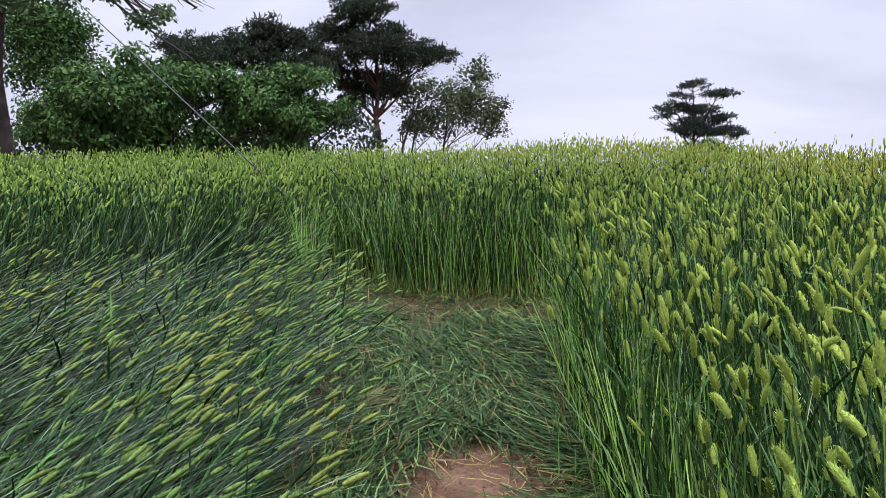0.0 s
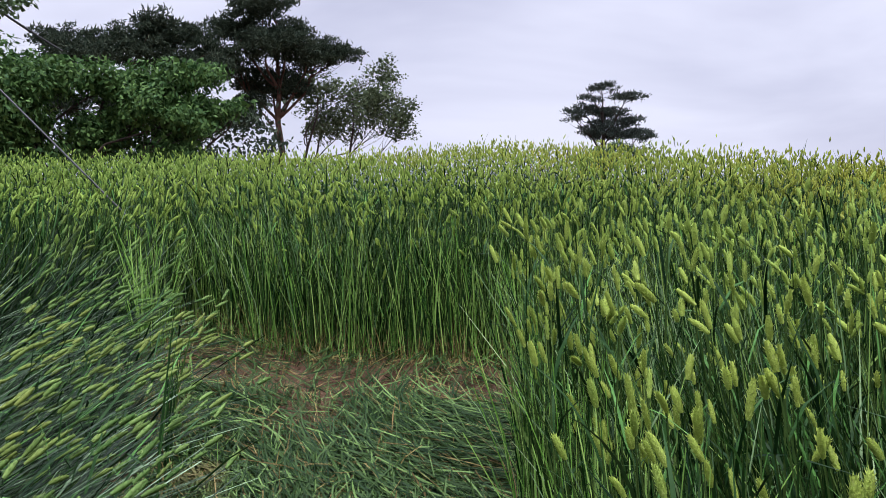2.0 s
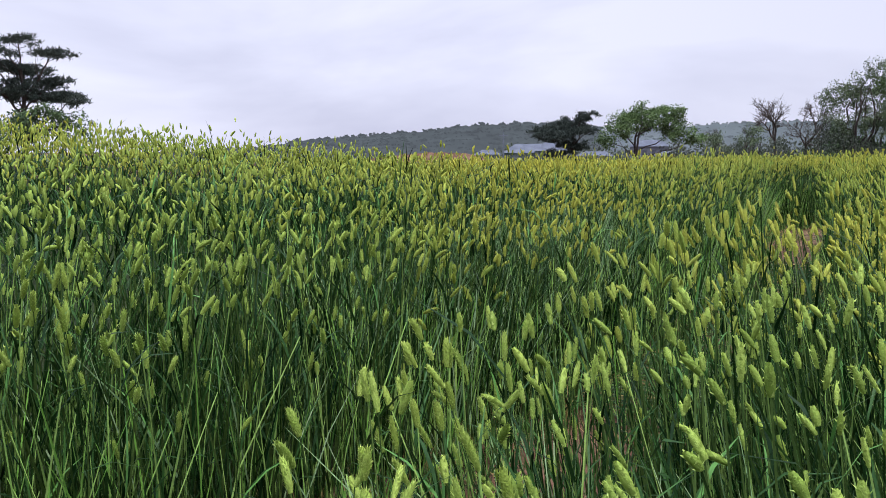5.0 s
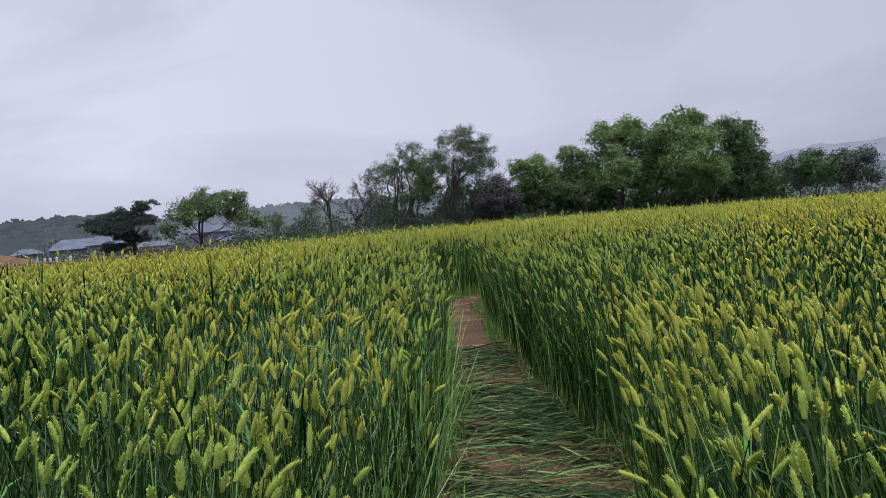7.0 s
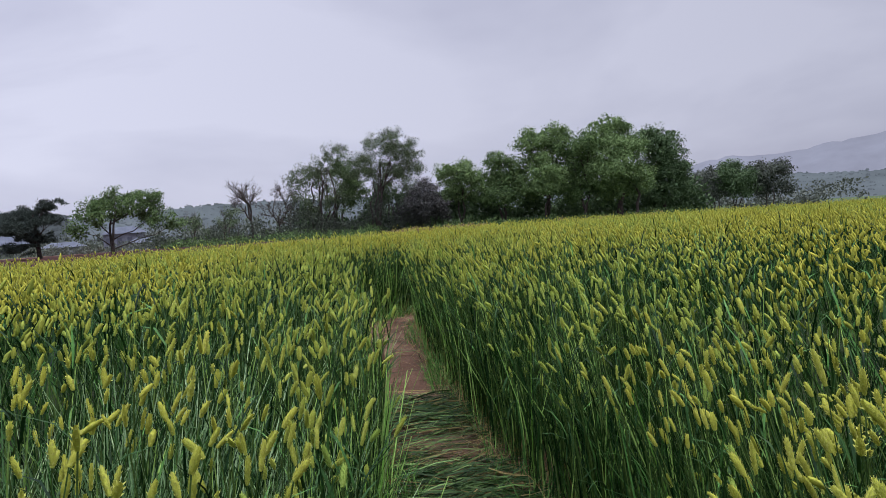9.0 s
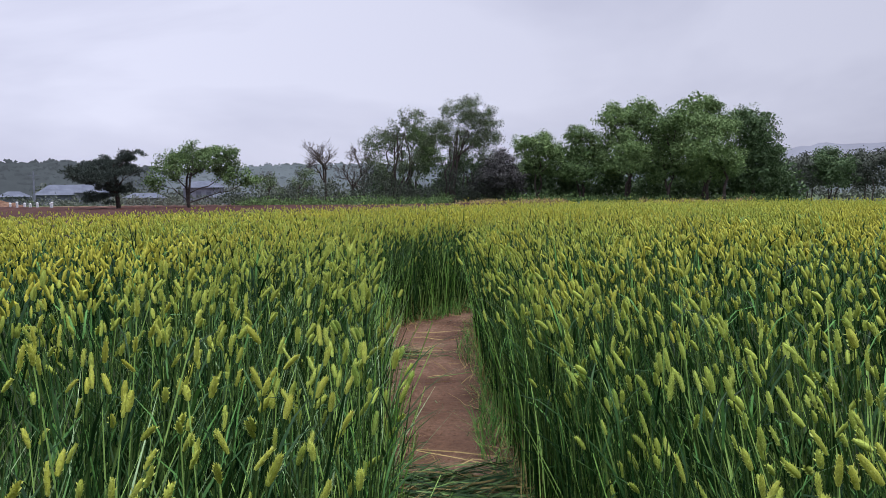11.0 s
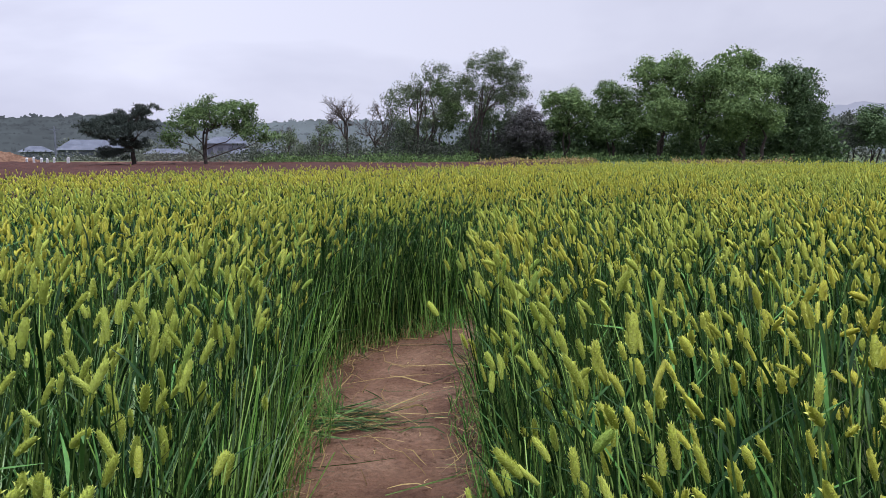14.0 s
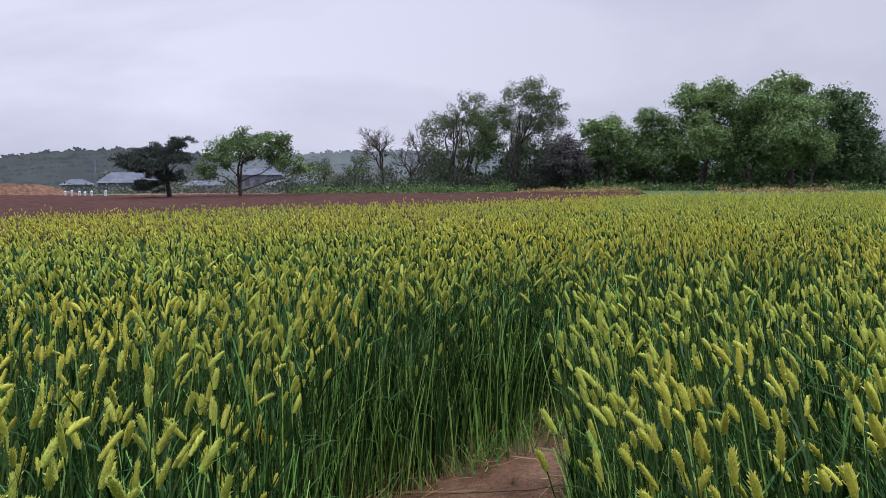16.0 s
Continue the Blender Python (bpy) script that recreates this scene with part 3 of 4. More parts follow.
q = on_track(-1.2, 3.4, -2.6, 0.4, 520, -0.02)
near = off_track(q)
q = q[(near > -0.28 - 0.2 * np.sin(3 * q[:, 0])) & (rng.random(len(q)) < np.where(q[:, 1] > -1.4, 0.9, 0.3))]
debris = scatter(-0.2, 1.2, 2.5, 9.5, 420)
rim = off_track(debris)
debris = debris[(rim > -0.17) & (rim < 0.06) & (debris[:, 0] > 0.3 - 0.05 * (debris[:, 1] - 6)) & (rng.random(len(debris)) < 0.75)]
p = np.concatenate([p, q, debris])
edge = scatter(-2, 6, -3.2, 13.5, 300)
ed = off_track(edge)
p = np.concatenate([p, edge[(ed < 0.1) & (ed > -0.14)]])
laid("straw_litter", p, [M_STRAW, M_CUT], rng.uniform(0, 6.3, len(p)), 0.5, (0.04, 0.24), (0.003, 0.006), 0.02, "dry straw bits scattered over the reddish soil", "straw", lambda q, n: (rng.random(n) < 0.2).astype(int))

p = on_track(-1.2, 1.2, 3.0, 13.0, 7)
laid("straw_stalks", p, [M_STRAW, M_CUT], rng.normal(0.1, 0.5, len(p)), 0.3, (0.3, 0.8), (0.004, 0.007), 0.02, "long bent straw stalks lying on the bare soil", "straw", lambda q, n: (rng.random(n) < 0.25).astype(int))
# small clods and pebbles of the trodden soil
p = np.concatenate([on_track(-1.2, 1.2, 4.0, 13.2, 260), on_track(-1.0, 3.4, -2.6, 0.2, 120)])
n = len(p)
size = rng.uniform(0.003, 0.013, n)
shape = np.array([(1, 0, 0), (0, 1, 0), (-1, 0, 0), (0, -1, 0), (0, 0, 0.8)])
v = np.c_[p, rough_land(p[:, 0], p[:, 1])][:, None] + shape[None] * size[:, None, None] * rng.uniform(0.6, 1.4, (n, 5, 3))
h = Heap()
h.add(v, [[0, 1, 4], [1, 2, 4], [2, 3, 4], [3, 0, 4]], 0)
tagged(h.build("soil_clods", [M_SOIL]), "small crumbs of reddish soil on the track", "soil clods", kind="stuff")

M_WEED = plant_material("weed_green", (0.05, 0.14, 0.03), (0.22, 0.40, 0.10), 0.5, 0.5, 0.2)
p = scatter(-3, 6, -3.2, 14, 1100)
d = off_track(p)
p = p[(d > -0.1 - 0.07 * np.sin(2.7 * p[:, 1])) & (d < 0.07) & (rng.random(len(p)) < (0.35 + 0.65 * (np.sin(2.1 * p[:, 0] + 1.7 * p[:, 1]) > 0.1)) * np.where(p[:, 1] < 0.0, 0.35, 1.0))]
h = Heap()
n = len(p)
az = rng.uniform(0, 6.3, n)
lp, lw = bend(np.c_[p, land(p[:, 0], p[:, 1])], rng.uniform(0.06, 0.26, n), az, rng.uniform(0.05, 0.3, n), rng.uniform(0.3, 1.4, n), 4)
h.add(ribbons(lp, np.stack([-np.sin(az), np.cos(az), 0 * az], -1)[:, None], rng.uniform(0.003, 0.008, n)[:, None] * np.array([1, 0.9, 0.7, 0.1])), ribbon_faces(4), 0)
tagged(h.build("track_edge_grass", [M_WEED]), "short fresh grass growing along the track edges", "grass", kind="stuff")

# ---- single plants that stand out along the track ----


def barley_plant(tall, tilt, leaves):
    """One barley plant at the origin, leaning to +x: stem, leaves and ear."""
    root = new("barley_plant")
    tagged(root, "single green barley plant with a yellow-green ear", "barley plant", "barley plants along the track")
    base, az = np.zeros((1, 3)), np.zeros(1)
    pts, ways = bend(base, np.array([tall]), az, np.array([tilt * 0.25]), np.array([tilt * 1.2]), 7)
    h = Heap()
    h.add(tubes(pts, ways, np.linspace(0.0028, 0.0014, 7)[None], 5), tube_faces(7, 5), 0)
    h.build("stem", [M_STEM], root, flat=False)
    for j in range(leaves):
        i = 1 + (j * 4) // leaves + 1
        a, l = rng.uniform(0, 6.3, 1), rng.uniform(0.18, 0.3, 1)
        lp, lw = bend(pts[:, i], l, a, np.array([0.15]), rng.uniform(0.9, 2.0, 1), 6)
        side = np.stack([-np.sin(a), np.cos(a), 0.2 + 0 * a], -1)[:, None]
        h = Heap()
        h.add(ribbons(lp, side, rng.uniform(0.009, 0.013, 1)[:, None] * np.array([0.7, 1, 1, 0.8, 0.5, 0.05])[None]), ribbon_faces(6), 0)
        h.build("leaf", [M_LEAF], root, flat=False)
    nod = tilt * 1.2 + rng.uniform(0.1, 0.6)
    way = np.array([[math.sin(nod), 0, math.cos(nod)]])
    side = unit_rows(np.cross(way, np.array([[0.4, 1, 0.3]])))
    h = Heap()
    ear(h, pts[:, -1], way, side, np.cross(way, side), rng.uniform(0.05, 0.072, 1), rng.uniform(0.0058, 0.0076, 1), 0, 0, 1)
    h.build("ear", [M_HEAD, M_HUSK], root)
    return root


kinds = [barley_plant(rng.uniform(0.86, 1.0), rng.uniform(0.04, 0.22), 3 + i % 2) for i in range(6)]
p = scatter(-2, 5, -3, 13.2, 70)
d = off_track(p)
p = p[(d > 0.0) & (d < 0.1) & (lodged(p) < 0.1)][:150]
for i, (x, y) in enumerate(p):
    m = pose(x, y, float(land(x, y)) - 0.01, 0, 0, rng.uniform(0, 360))
    if i < len(kinds):
        kinds[i].matrix_basis = m
    else:
        copy_thing(kinds[i % len(kinds)], m)

# ---- trees ----
M_BARK = ground_material("bark_grey", ((0.3, (0.035, 0.028, 0.025)), (0.55, (0.07, 0.055, 0.048)), (0.75, (0.12, 0.10, 0.085))), 3.0)
M_BARK_RED = ground_material("bark_red", ((0.3, (0.05, 0.028, 0.02)), (0.55, (0.10, 0.055, 0.04)), (0.75, (0.16, 0.10, 0.07))), 3.0)


def foliage(name, low, high, glow=0.1):
    return plant_material(name, low, high, 0.5, 0.6, glow)


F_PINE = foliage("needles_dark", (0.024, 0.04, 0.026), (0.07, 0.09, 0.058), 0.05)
# Paler, bluer copy of the pine needles; distance haze sits in the colour.
F_PINE_HAZED = foliage("needles_hazed", (0.038, 0.052, 0.044), (0.075, 0.095, 0.078), 0.05)
# The far row's leaf greens are lightened and greyed; haze put into the colour.
F_OAK = foliage("leaves_mid", (0.06, 0.105, 0.04), (0.15, 0.225, 0.08))
F_BRIGHT = foliage("leaves_bright", (0.085, 0.14, 0.055), (0.20, 0.29, 0.105))
F_WALNUT = foliage("leaves_walnut", (0.024, 0.066, 0.02), (0.12, 0.215, 0.062))
F_SPARSE = foliage("leaves_sparse", (0.055, 0.08, 0.042), (0.135, 0.175, 0.088))
F_DEEP = foliage("leaves_deep", (0.055, 0.095, 0.045), (0.12, 0.18, 0.08))
F_MAROON = foliage("twigs_maroon", (0.055, 0.054, 0.054), (0.092, 0.09, 0.088), 0.1)
F_DULL = foliage("twigs_dull_green", (0.05, 0.06, 0.046), (0.085, 0.10, 0.075), 0.1)
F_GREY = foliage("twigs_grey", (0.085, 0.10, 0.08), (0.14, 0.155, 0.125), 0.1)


def path_tube(heap, pts, radii, mat, sides=5):
    pts = np.asarray(pts, float)[None]
    d = np.gradient(pts[0], axis=0)[None]
    heap.add(tubes(pts, unit_rows(d), np.asarray(radii, float)[None], sides), tube_faces(pts.shape[1], sides), mat)


def limb(heap, a, b, r0, r1, sag=0.12, n=6, sides=5):
    k = np.linspace(0, 1, n)[:, None]
    a, b = np.asarray(a, float), np.asarray(b, float)
    span = np.linalg.norm(b - a)
    mid = rng.normal(0, sag * span, 3) * (1, 1, 0.5)
    pts = a + (b - a) * k + mid * np.sin(np.pi * k) + rng.normal(0, 0.02 * span, (n, 3)) * np.sin(np.pi * k)
    path_tube(heap, pts, np.linspace(r0, r1, n), 0, sides)
    return pts


def tree(name, label, base, blobs, bark, leaf, trunk=0.2, style="leaf", leaf_size=0.2, count=3500, clump=0.35, fork=0.4, stems=1, twigs=5, per=36, inner=2.0, sway=1.0):
    """A tapered trunk with limbs into the lobes of the crown, and leaves in clumps about the twigs. blobs: x, y from the base, height, radius, half height."""
    global rng
    x, y = base
    rng = np.random.default_rng(int(abs(x) * 100) + int(abs(y) * 10))
    gz = float(land(x, y)) - 0.1
    root = new(name)
    root.location = (x, y, gz)
    tagged(root, label, "tree", "trees round the field")
    inner = min(inner, 1.0) if name == "shrub" else inner
    blobs = np.array(blobs, float)
    blobs[:, 2] -= gz
    depth = np.array([x - 0.2, y - 3.0]) / np.hypot(x - 0.2, y - 3.0)
    shift = rng.uniform(-0.8, 0.8, len(blobs)) * blobs[:, 3]
    blobs[:, :2] += depth * shift[:, None]
    top = blobs[:, 2].max()
    main = blobs
    if style != "pine":
        # smaller lobes stand out of the large ones
        out = unit_rows(rng.normal(0, 1, (len(blobs) * 3, 3)) + (0, 0, 0.35))
        big = np.repeat(blobs, 3, 0)
        small = np.c_[big[:, :3] + out * big[:, [3, 3, 4]] * 0.85, big[:, 3:] * rng.uniform(0.3, 0.55, (len(big), 1))]
        blobs = np.concatenate([blobs, small])
    wood, crown = Heap(), Heap()
    forks = []
    for s in range(stems):
        lean = rng.normal(0, 0.35 + 0.25 * (stems > 1), 2) * top * (0.03 if style == "pine" else 0.12) * sway
        off = rng.normal(0, 0.5, 2) * (stems > 1)
        r = trunk * rng.uniform(0.7, 1) if stems > 1 else trunk
        pts = limb(wood, (off[0], off[1], 0), (off[0] + lean[0] + blobs[:, 0].mean() * 0.5 * sway, off[1] + lean[1] + blobs[:, 1].mean() * 0.5 * sway, top * 0.82), r, r * 0.25, 0.05 * sway, 8, 7)
        forks.append(pts)
    for b in main:
        f = forks[rng.integers(stems)]
        low = min(b[2] * 0.75, top * 0.7)
        start = f[np.argmin(np.abs(f[:, 2] - max(top * fork * 0.6, low - 0.35 * np.hypot(b[0], b[1]))))]
        arm = limb(wood, start, b[:3], trunk * 0.34, trunk * 0.1, 0.1)
        for _ in range(twigs):
            v = rng.normal(0, 1, 3)
            v = v / np.linalg.norm(v) * (b[3], b[3], b[4]) * rng.uniform(0.5, 1.0)
            limb(wood, arm[rng.integers(2, 6)], b[:3] + v, trunk * 0.1, trunk * 0.02, 0.12, 4, 3)
    weight = blobs[:, 3] ** 1.6 * blobs[:, 4] ** 0.8
    pick = rng.choice(len(blobs), max(8, count // per), p=weight / weight.sum())
    v = unit_rows(rng.normal(0, 1, (len(pick), 3))) * (rng.random((len(pick), 1)) ** 0.45)
    v *= rng.choice([1.0, 1.0, 1.15, 0.85], (len(pick), 1))
    centre = blobs[pick, :3] + v * blobs[pick][:, [3, 3, 4]]
    c = np.repeat(centre, per, 0)
    n = len(c)
    if style == "pine":
        up = unit_rows(rng.normal(0, 1, (n, 3)) + (0, 0, 0.6))
        c = c + unit_rows(rng.normal(0, 1, (n, 3))) * rng.random((n, 1)) ** 0.5 * clump * (1.9, 1.9, 0.7)
        sd = unit_rows(np.cross(up, rng.normal(0, 1, (n, 3))))
        l, w = leaf_size * rng.uniform(0.7, 1.3, (n, 1)), leaf_size * 0.11
        crown.add(np.stack([c - sd * w, c + sd * w, c + up * l], 1), [[0, 1, 2]], 0)
        crown.add(np.stack([c - up * l * 0.2, c + np.cross(up, sd) * w * 2.2 + up * l * 0.4, c + up * l * 0.9], 1), [[0, 1, 2]], 0)
    else:
        c = c + unit_rows(rng.normal(0, 1, (n, 3))) * rng.random((n, 1)) ** 0.5 * clump * (1.9, 1.9, 1.4)
        face = unit_rows(np.repeat(v, per, 0) * 1.1 + rng.normal(0, 0.75, (n, 3)) + (0, 0, 0.5))
        along = rng.normal(0, 1, (n, 3)) + (0, 0, -1.6 if style == "droop" else -0.2)
        along = unit_rows(along - face * (along * face).sum(1, keepdims=True))
        sd = np.cross(face, along)
        l, w = leaf_size * rng.uniform(0.6, 1.25, (n, 1)), leaf_size * rng.uniform(0.22, 0.42, (n, 1))
        if style == "droop":
            w = w * 0.6
        crown.add(np.stack([c, c + along * l * 0.5 - sd * w, c + along * l, c + along * l * 0.5 + sd * w], 1), [[0, 1, 2, 3]], 0)
        # the closed inner mass of the crown
        m = n // 9
        pick = rng.choice(len(blobs), m, p=weight / weight.sum())
        c = blobs[pick, :3] + unit_rows(rng.normal(0, 1, (m, 3))) * (rng.random((m, 1)) ** 0.5 * 0.8) * blobs[pick][:, [3, 3, 4]]
        along = unit_rows(rng.normal(0, 1, (m, 3)))
        sd = unit_rows(np.cross(along, rng.normal(0, 1, (m, 3)))) * leaf_size * inner * 0.4
        along = along * leaf_size * inner
        if inner:
            crown.add(np.stack([c, c + along * 0.5 - sd, c + along, c + along * 0.5 + sd], 1), [[0, 1, 2, 3]], 0)
    wood.build("trunk", [bark], root, flat=False)
    crown.build("crown", [leaf], root)
    return root


def bare_tree(name, label, base, height, spread, trunk, bark, levels=4, nest=None):
    global rng
    x, y = base
    rng = np.random.default_rng(int(abs(x) * 100) + int(abs(y) * 10))
    gz = float(land(x, y)) - 0.1
    root = new(name)
    root.location = (x, y, gz)
    tagged(root, label, "tree", "bare trees by the meadow")
    wood = Heap()

    def grow(a, way, length, r, level):
        b = a + way * length
        pts = limb(wood, a, b, r, r * 0.6, 0.08, 4, 4 if level > 2 else 3)
        if level:
            for _ in range(4 if level > 1 else 5):
                turn = rng.normal(0, 1, 3)
                w = unit_rows(way + turn * 0.5 * spread + np.array([0, 0, 0.18]))
                grow(pts[rng.integers(2, 4)], w, length * rng.uniform(0.5, 0.8), r * 0.56, level - 1)

    grow(np.zeros(3), np.array([0.03, 0.0, 1.0]), height * 0.42, trunk, levels)
    wood.build("trunk", [bark], root, flat=False)
    if nest:
        twig = Heap()
        n = 260
        az, el = rng.uniform(0, 6.3, n), rng.uniform(-1.2, 0.5, n)
        c = np.array(nest) - (0, 0, gz) + 0.4 * np.stack([np.cos(az) * np.cos(el), np.sin(az) * np.cos(el), 0.8 * np.sin(el)], -1)
        t = unit_rows(rng.normal(0, 1, (n, 3)))
        twig.add(np.stack([c - t * 0.3, c + np.roll(t, 1, 1) * 0.03, c + t * 0.3, c - np.roll(t, 1, 1) * 0.03], 1), [[0, 1, 2, 3]], 0)
        twig.build("nest", [M_BARK], root)
    return root


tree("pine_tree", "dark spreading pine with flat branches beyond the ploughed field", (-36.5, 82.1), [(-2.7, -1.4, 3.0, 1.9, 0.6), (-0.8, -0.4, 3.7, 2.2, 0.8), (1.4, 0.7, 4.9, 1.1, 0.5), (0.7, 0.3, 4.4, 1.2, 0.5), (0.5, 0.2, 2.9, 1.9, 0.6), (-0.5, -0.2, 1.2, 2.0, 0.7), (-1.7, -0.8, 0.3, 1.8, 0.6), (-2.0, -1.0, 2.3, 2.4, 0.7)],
     M_BARK, F_PINE_HAZED, trunk=0.26, style='pine', leaf_size=0.3, count=12000, clump=0.24)
tree("broadleaf_tree", "low sprawling tree with forked limbs and fresh green leaves", (-30.4, 84.7), [(-1.4, -0.6, 3.4, 2.2, 1.2), (-3.0, -1.2, 1.9, 1.2, 1.0), (0.5, 0.2, 5.5, 0.8, 0.5), (1.4, 0.5, 4.0, 2.0, 1.2), (3.7, 1.4, 4.6, 1.6, 0.8), (4.2, 1.5, 2.9, 2.0, 1.2), (5.8, 2.0, 1.9, 1.2, 0.7), (2.2, 0.8, 4.9, 1.7, 0.7), (-0.6, -0.3, 4.6, 1.4, 0.7)],
     M_BARK, F_OAK, inner=1.3, trunk=0.22, leaf_size=0.22, count=11000, clump=0.3, stems=2, fork=0.2)
tree("shrub", "small half-bare shrub at the meadow edge", (-24.9, 98.1), [(-0.2, -0.1, 1.6, 1.5, 1.5)],
     M_BARK, F_SPARSE, inner=1.6, trunk=0.08, leaf_size=0.19, count=894, stems=2)
tree("shrub", "small half-bare shrub at the meadow edge", (-21.1, 99.1), [(-0.2, -0.0, 2.2, 1.8, 1.8)],
     M_BARK, F_SPARSE, inner=1.6, trunk=0.09, leaf_size=0.19, count=1073, stems=2)
tree("broadleaf_tree", "tall thinly leafed tree with several dark stems", (-10.8, 100.8), [(-1.9, -0.2, 6.3, 1.6, 2.0), (0.1, 0.0, 8.0, 1.5, 1.5), (2.3, 0.2, 9.6, 1.6, 1.6), (1.4, 0.2, 6.3, 2.3, 2.3), (-1.3, -0.2, 3.7, 2.3, 2.0), (2.4, 0.2, 3.7, 2.4, 2.0)],
     M_BARK, F_SPARSE, inner=0, trunk=0.2, leaf_size=0.2, count=12500, clump=0.34, stems=6, twigs=8)
tree("broadleaf_tree", "slender thinly leafed tree in the clump", (-8.5, 103.1), [(1.3, 0.1, 7.4, 1.8, 2.1), (1.9, 0.2, 4.8, 2.1, 2.1)],
     M_BARK, F_OAK, inner=1.4, trunk=0.18, leaf_size=0.2, count=8500, clump=0.38, stems=4, twigs=8)
tree("broadleaf_tree", "tall round-crowned tree with pale young leaves", (-3.4, 99.4), [(-2.0, -0.1, 8.5, 1.6, 1.3), (1.2, 0.0, 10.0, 2.5, 1.7), (3.8, 0.1, 9.1, 2.0, 1.6), (-0.4, -0.0, 7.2, 2.7, 1.7), (2.9, 0.1, 6.5, 2.9, 1.7), (5.1, 0.1, 8.1, 1.1, 1.1)],
     M_BARK, F_SPARSE, inner=0, trunk=0.22, leaf_size=0.2, count=17500, clump=0.38, stems=6, twigs=8)
tree("broadleaf_tree", "slender dark-stemmed tree in the clump", (-1.1, 102.5), [(-1.4, -0.0, 4.0, 2.3, 1.8), (1.6, 0.0, 4.0, 2.5, 1.8)],
     M_BARK, F_DEEP, inner=1.4, trunk=0.18, leaf_size=0.21, count=5357, clump=0.38, stems=6, twigs=8)
tree("shrub", "dense maroon-grey thicket under the trees", (2.9, 98.5), [(-0.4, 0.0, 3.0, 2.4, 2.4), (-2.0, 0.0, 1.7, 1.8, 1.7), (1.5, -0.1, 2.0, 1.4, 1.8)],
     M_BARK, F_MAROON, trunk=0.1, leaf_size=0.25, count=10715, clump=0.34, stems=3, twigs=10)
tree("broadleaf_tree", "bright green broadleaf tree in the row", (7.4, 102.2), [(-1.6, 0.1, 6.0, 1.8, 1.5), (0.4, -0.0, 6.1, 2.1, 1.5), (2.1, -0.2, 5.0, 1.6, 1.5), (-0.5, 0.0, 4.0, 2.7, 1.8)],
     M_BARK, F_BRIGHT, trunk=0.2, leaf_size=0.23, count=10044, clump=0.36, stems=2)
tree("broadleaf_tree", "green broadleaf tree with a dense low crown", (13.1, 102.6), [(-0.6, 0.1, 7.3, 1.9, 1.4), (-1.5, 0.2, 5.0, 2.5, 1.9), (1.1, -0.1, 5.3, 2.5, 2.1), (-0.2, 0.0, 3.0, 2.8, 1.7)],
     M_BARK, F_OAK, trunk=0.22, leaf_size=0.23, count=12722, clump=0.38, stems=2)
tree("broadleaf_tree", "large broadleaf tree with pale green crown", (17.5, 99.9), [(-1.3, 0.2, 9.3, 2.3, 1.6), (1.1, -0.2, 9.9, 2.2, 1.4), (2.6, -0.5, 9.5, 1.5, 1.4), (-0.3, 0.1, 7.1, 3.1, 2.0), (1.3, -0.2, 4.5, 3.4, 2.0), (-1.8, 0.3, 4.2, 2.7, 1.9)],
     M_BARK, F_BRIGHT, trunk=0.28, leaf_size=0.23, count=18751, clump=0.41, stems=2)
tree("broadleaf_tree", "large broadleaf tree with dense green crown", (22.2, 96.8), [(-1.0, 0.2, 8.1, 2.4, 1.7), (0.7, -0.2, 8.6, 2.3, 1.6), (-0.1, 0.0, 5.9, 3.3, 2.1), (-0.8, 0.2, 3.5, 3.1, 1.9)],
     M_BARK, F_OAK, trunk=0.26, leaf_size=0.23, count=16072, clump=0.41, stems=2)
tree("broadleaf_tree", "tallest tree of the row with airy yellow-green top", (27.0, 100.7), [(-0.6, 0.2, 11.1, 2.2, 1.8), (0.6, -0.2, 9.5, 2.1, 1.7), (-1.1, 0.3, 9.0, 2.4, 1.8)],
     M_BARK, F_BRIGHT, trunk=0.26, leaf_size=0.21, count=8035, clump=0.36)
tree("broadleaf_tree", "broad green tree with low hanging branches", (26.8, 95.6), [(0.1, -0.0, 7.6, 2.9, 1.9), (-0.9, 0.3, 5.6, 3.5, 2.1), (0.8, -0.2, 4.0, 3.3, 2.0), (-1.4, 0.4, 2.8, 3.1, 1.6)],
     M_BARK, F_BRIGHT, trunk=0.28, leaf_size=0.23, count=18751, clump=0.41, stems=2)
tree("broadleaf_tree", "rounded dark green tree at the row's end", (33.7, 101.8), [(-1.8, 0.6, 9.0, 2.6, 1.9), (0.3, -0.1, 7.7, 2.6, 2.2), (1.3, -0.5, 4.8, 2.5, 2.6), (-0.7, 0.2, 4.8, 3.2, 2.9), (1.9, -0.7, 2.9, 1.7, 2.0), (-0.8, 0.3, 2.3, 2.9, 1.9)],
     M_BARK, F_DEEP, trunk=0.28, leaf_size=0.25, count=20759, clump=0.38)
tree("shrub", "grey-green leafless thicket far behind the field", (45.9, 117.5), [(-1.0, 0.4, 3.1, 3.1, 2.2), (0.8, -0.4, 3.3, 2.7, 2.2)],
     M_BARK, F_GREY, trunk=0.12, leaf_size=0.3, count=8500, clump=0.42, stems=3, twigs=10)
tree("shrub", "grey-green leafless thicket far behind the field", (48.0, 114.4), [(-0.6, 0.3, 3.4, 2.5, 2.5), (1.2, -0.5, 3.0, 2.5, 2.5)],
     M_BARK, F_DEEP, trunk=0.12, leaf_size=0.3, count=8500, clump=0.42, stems=3, twigs=10)
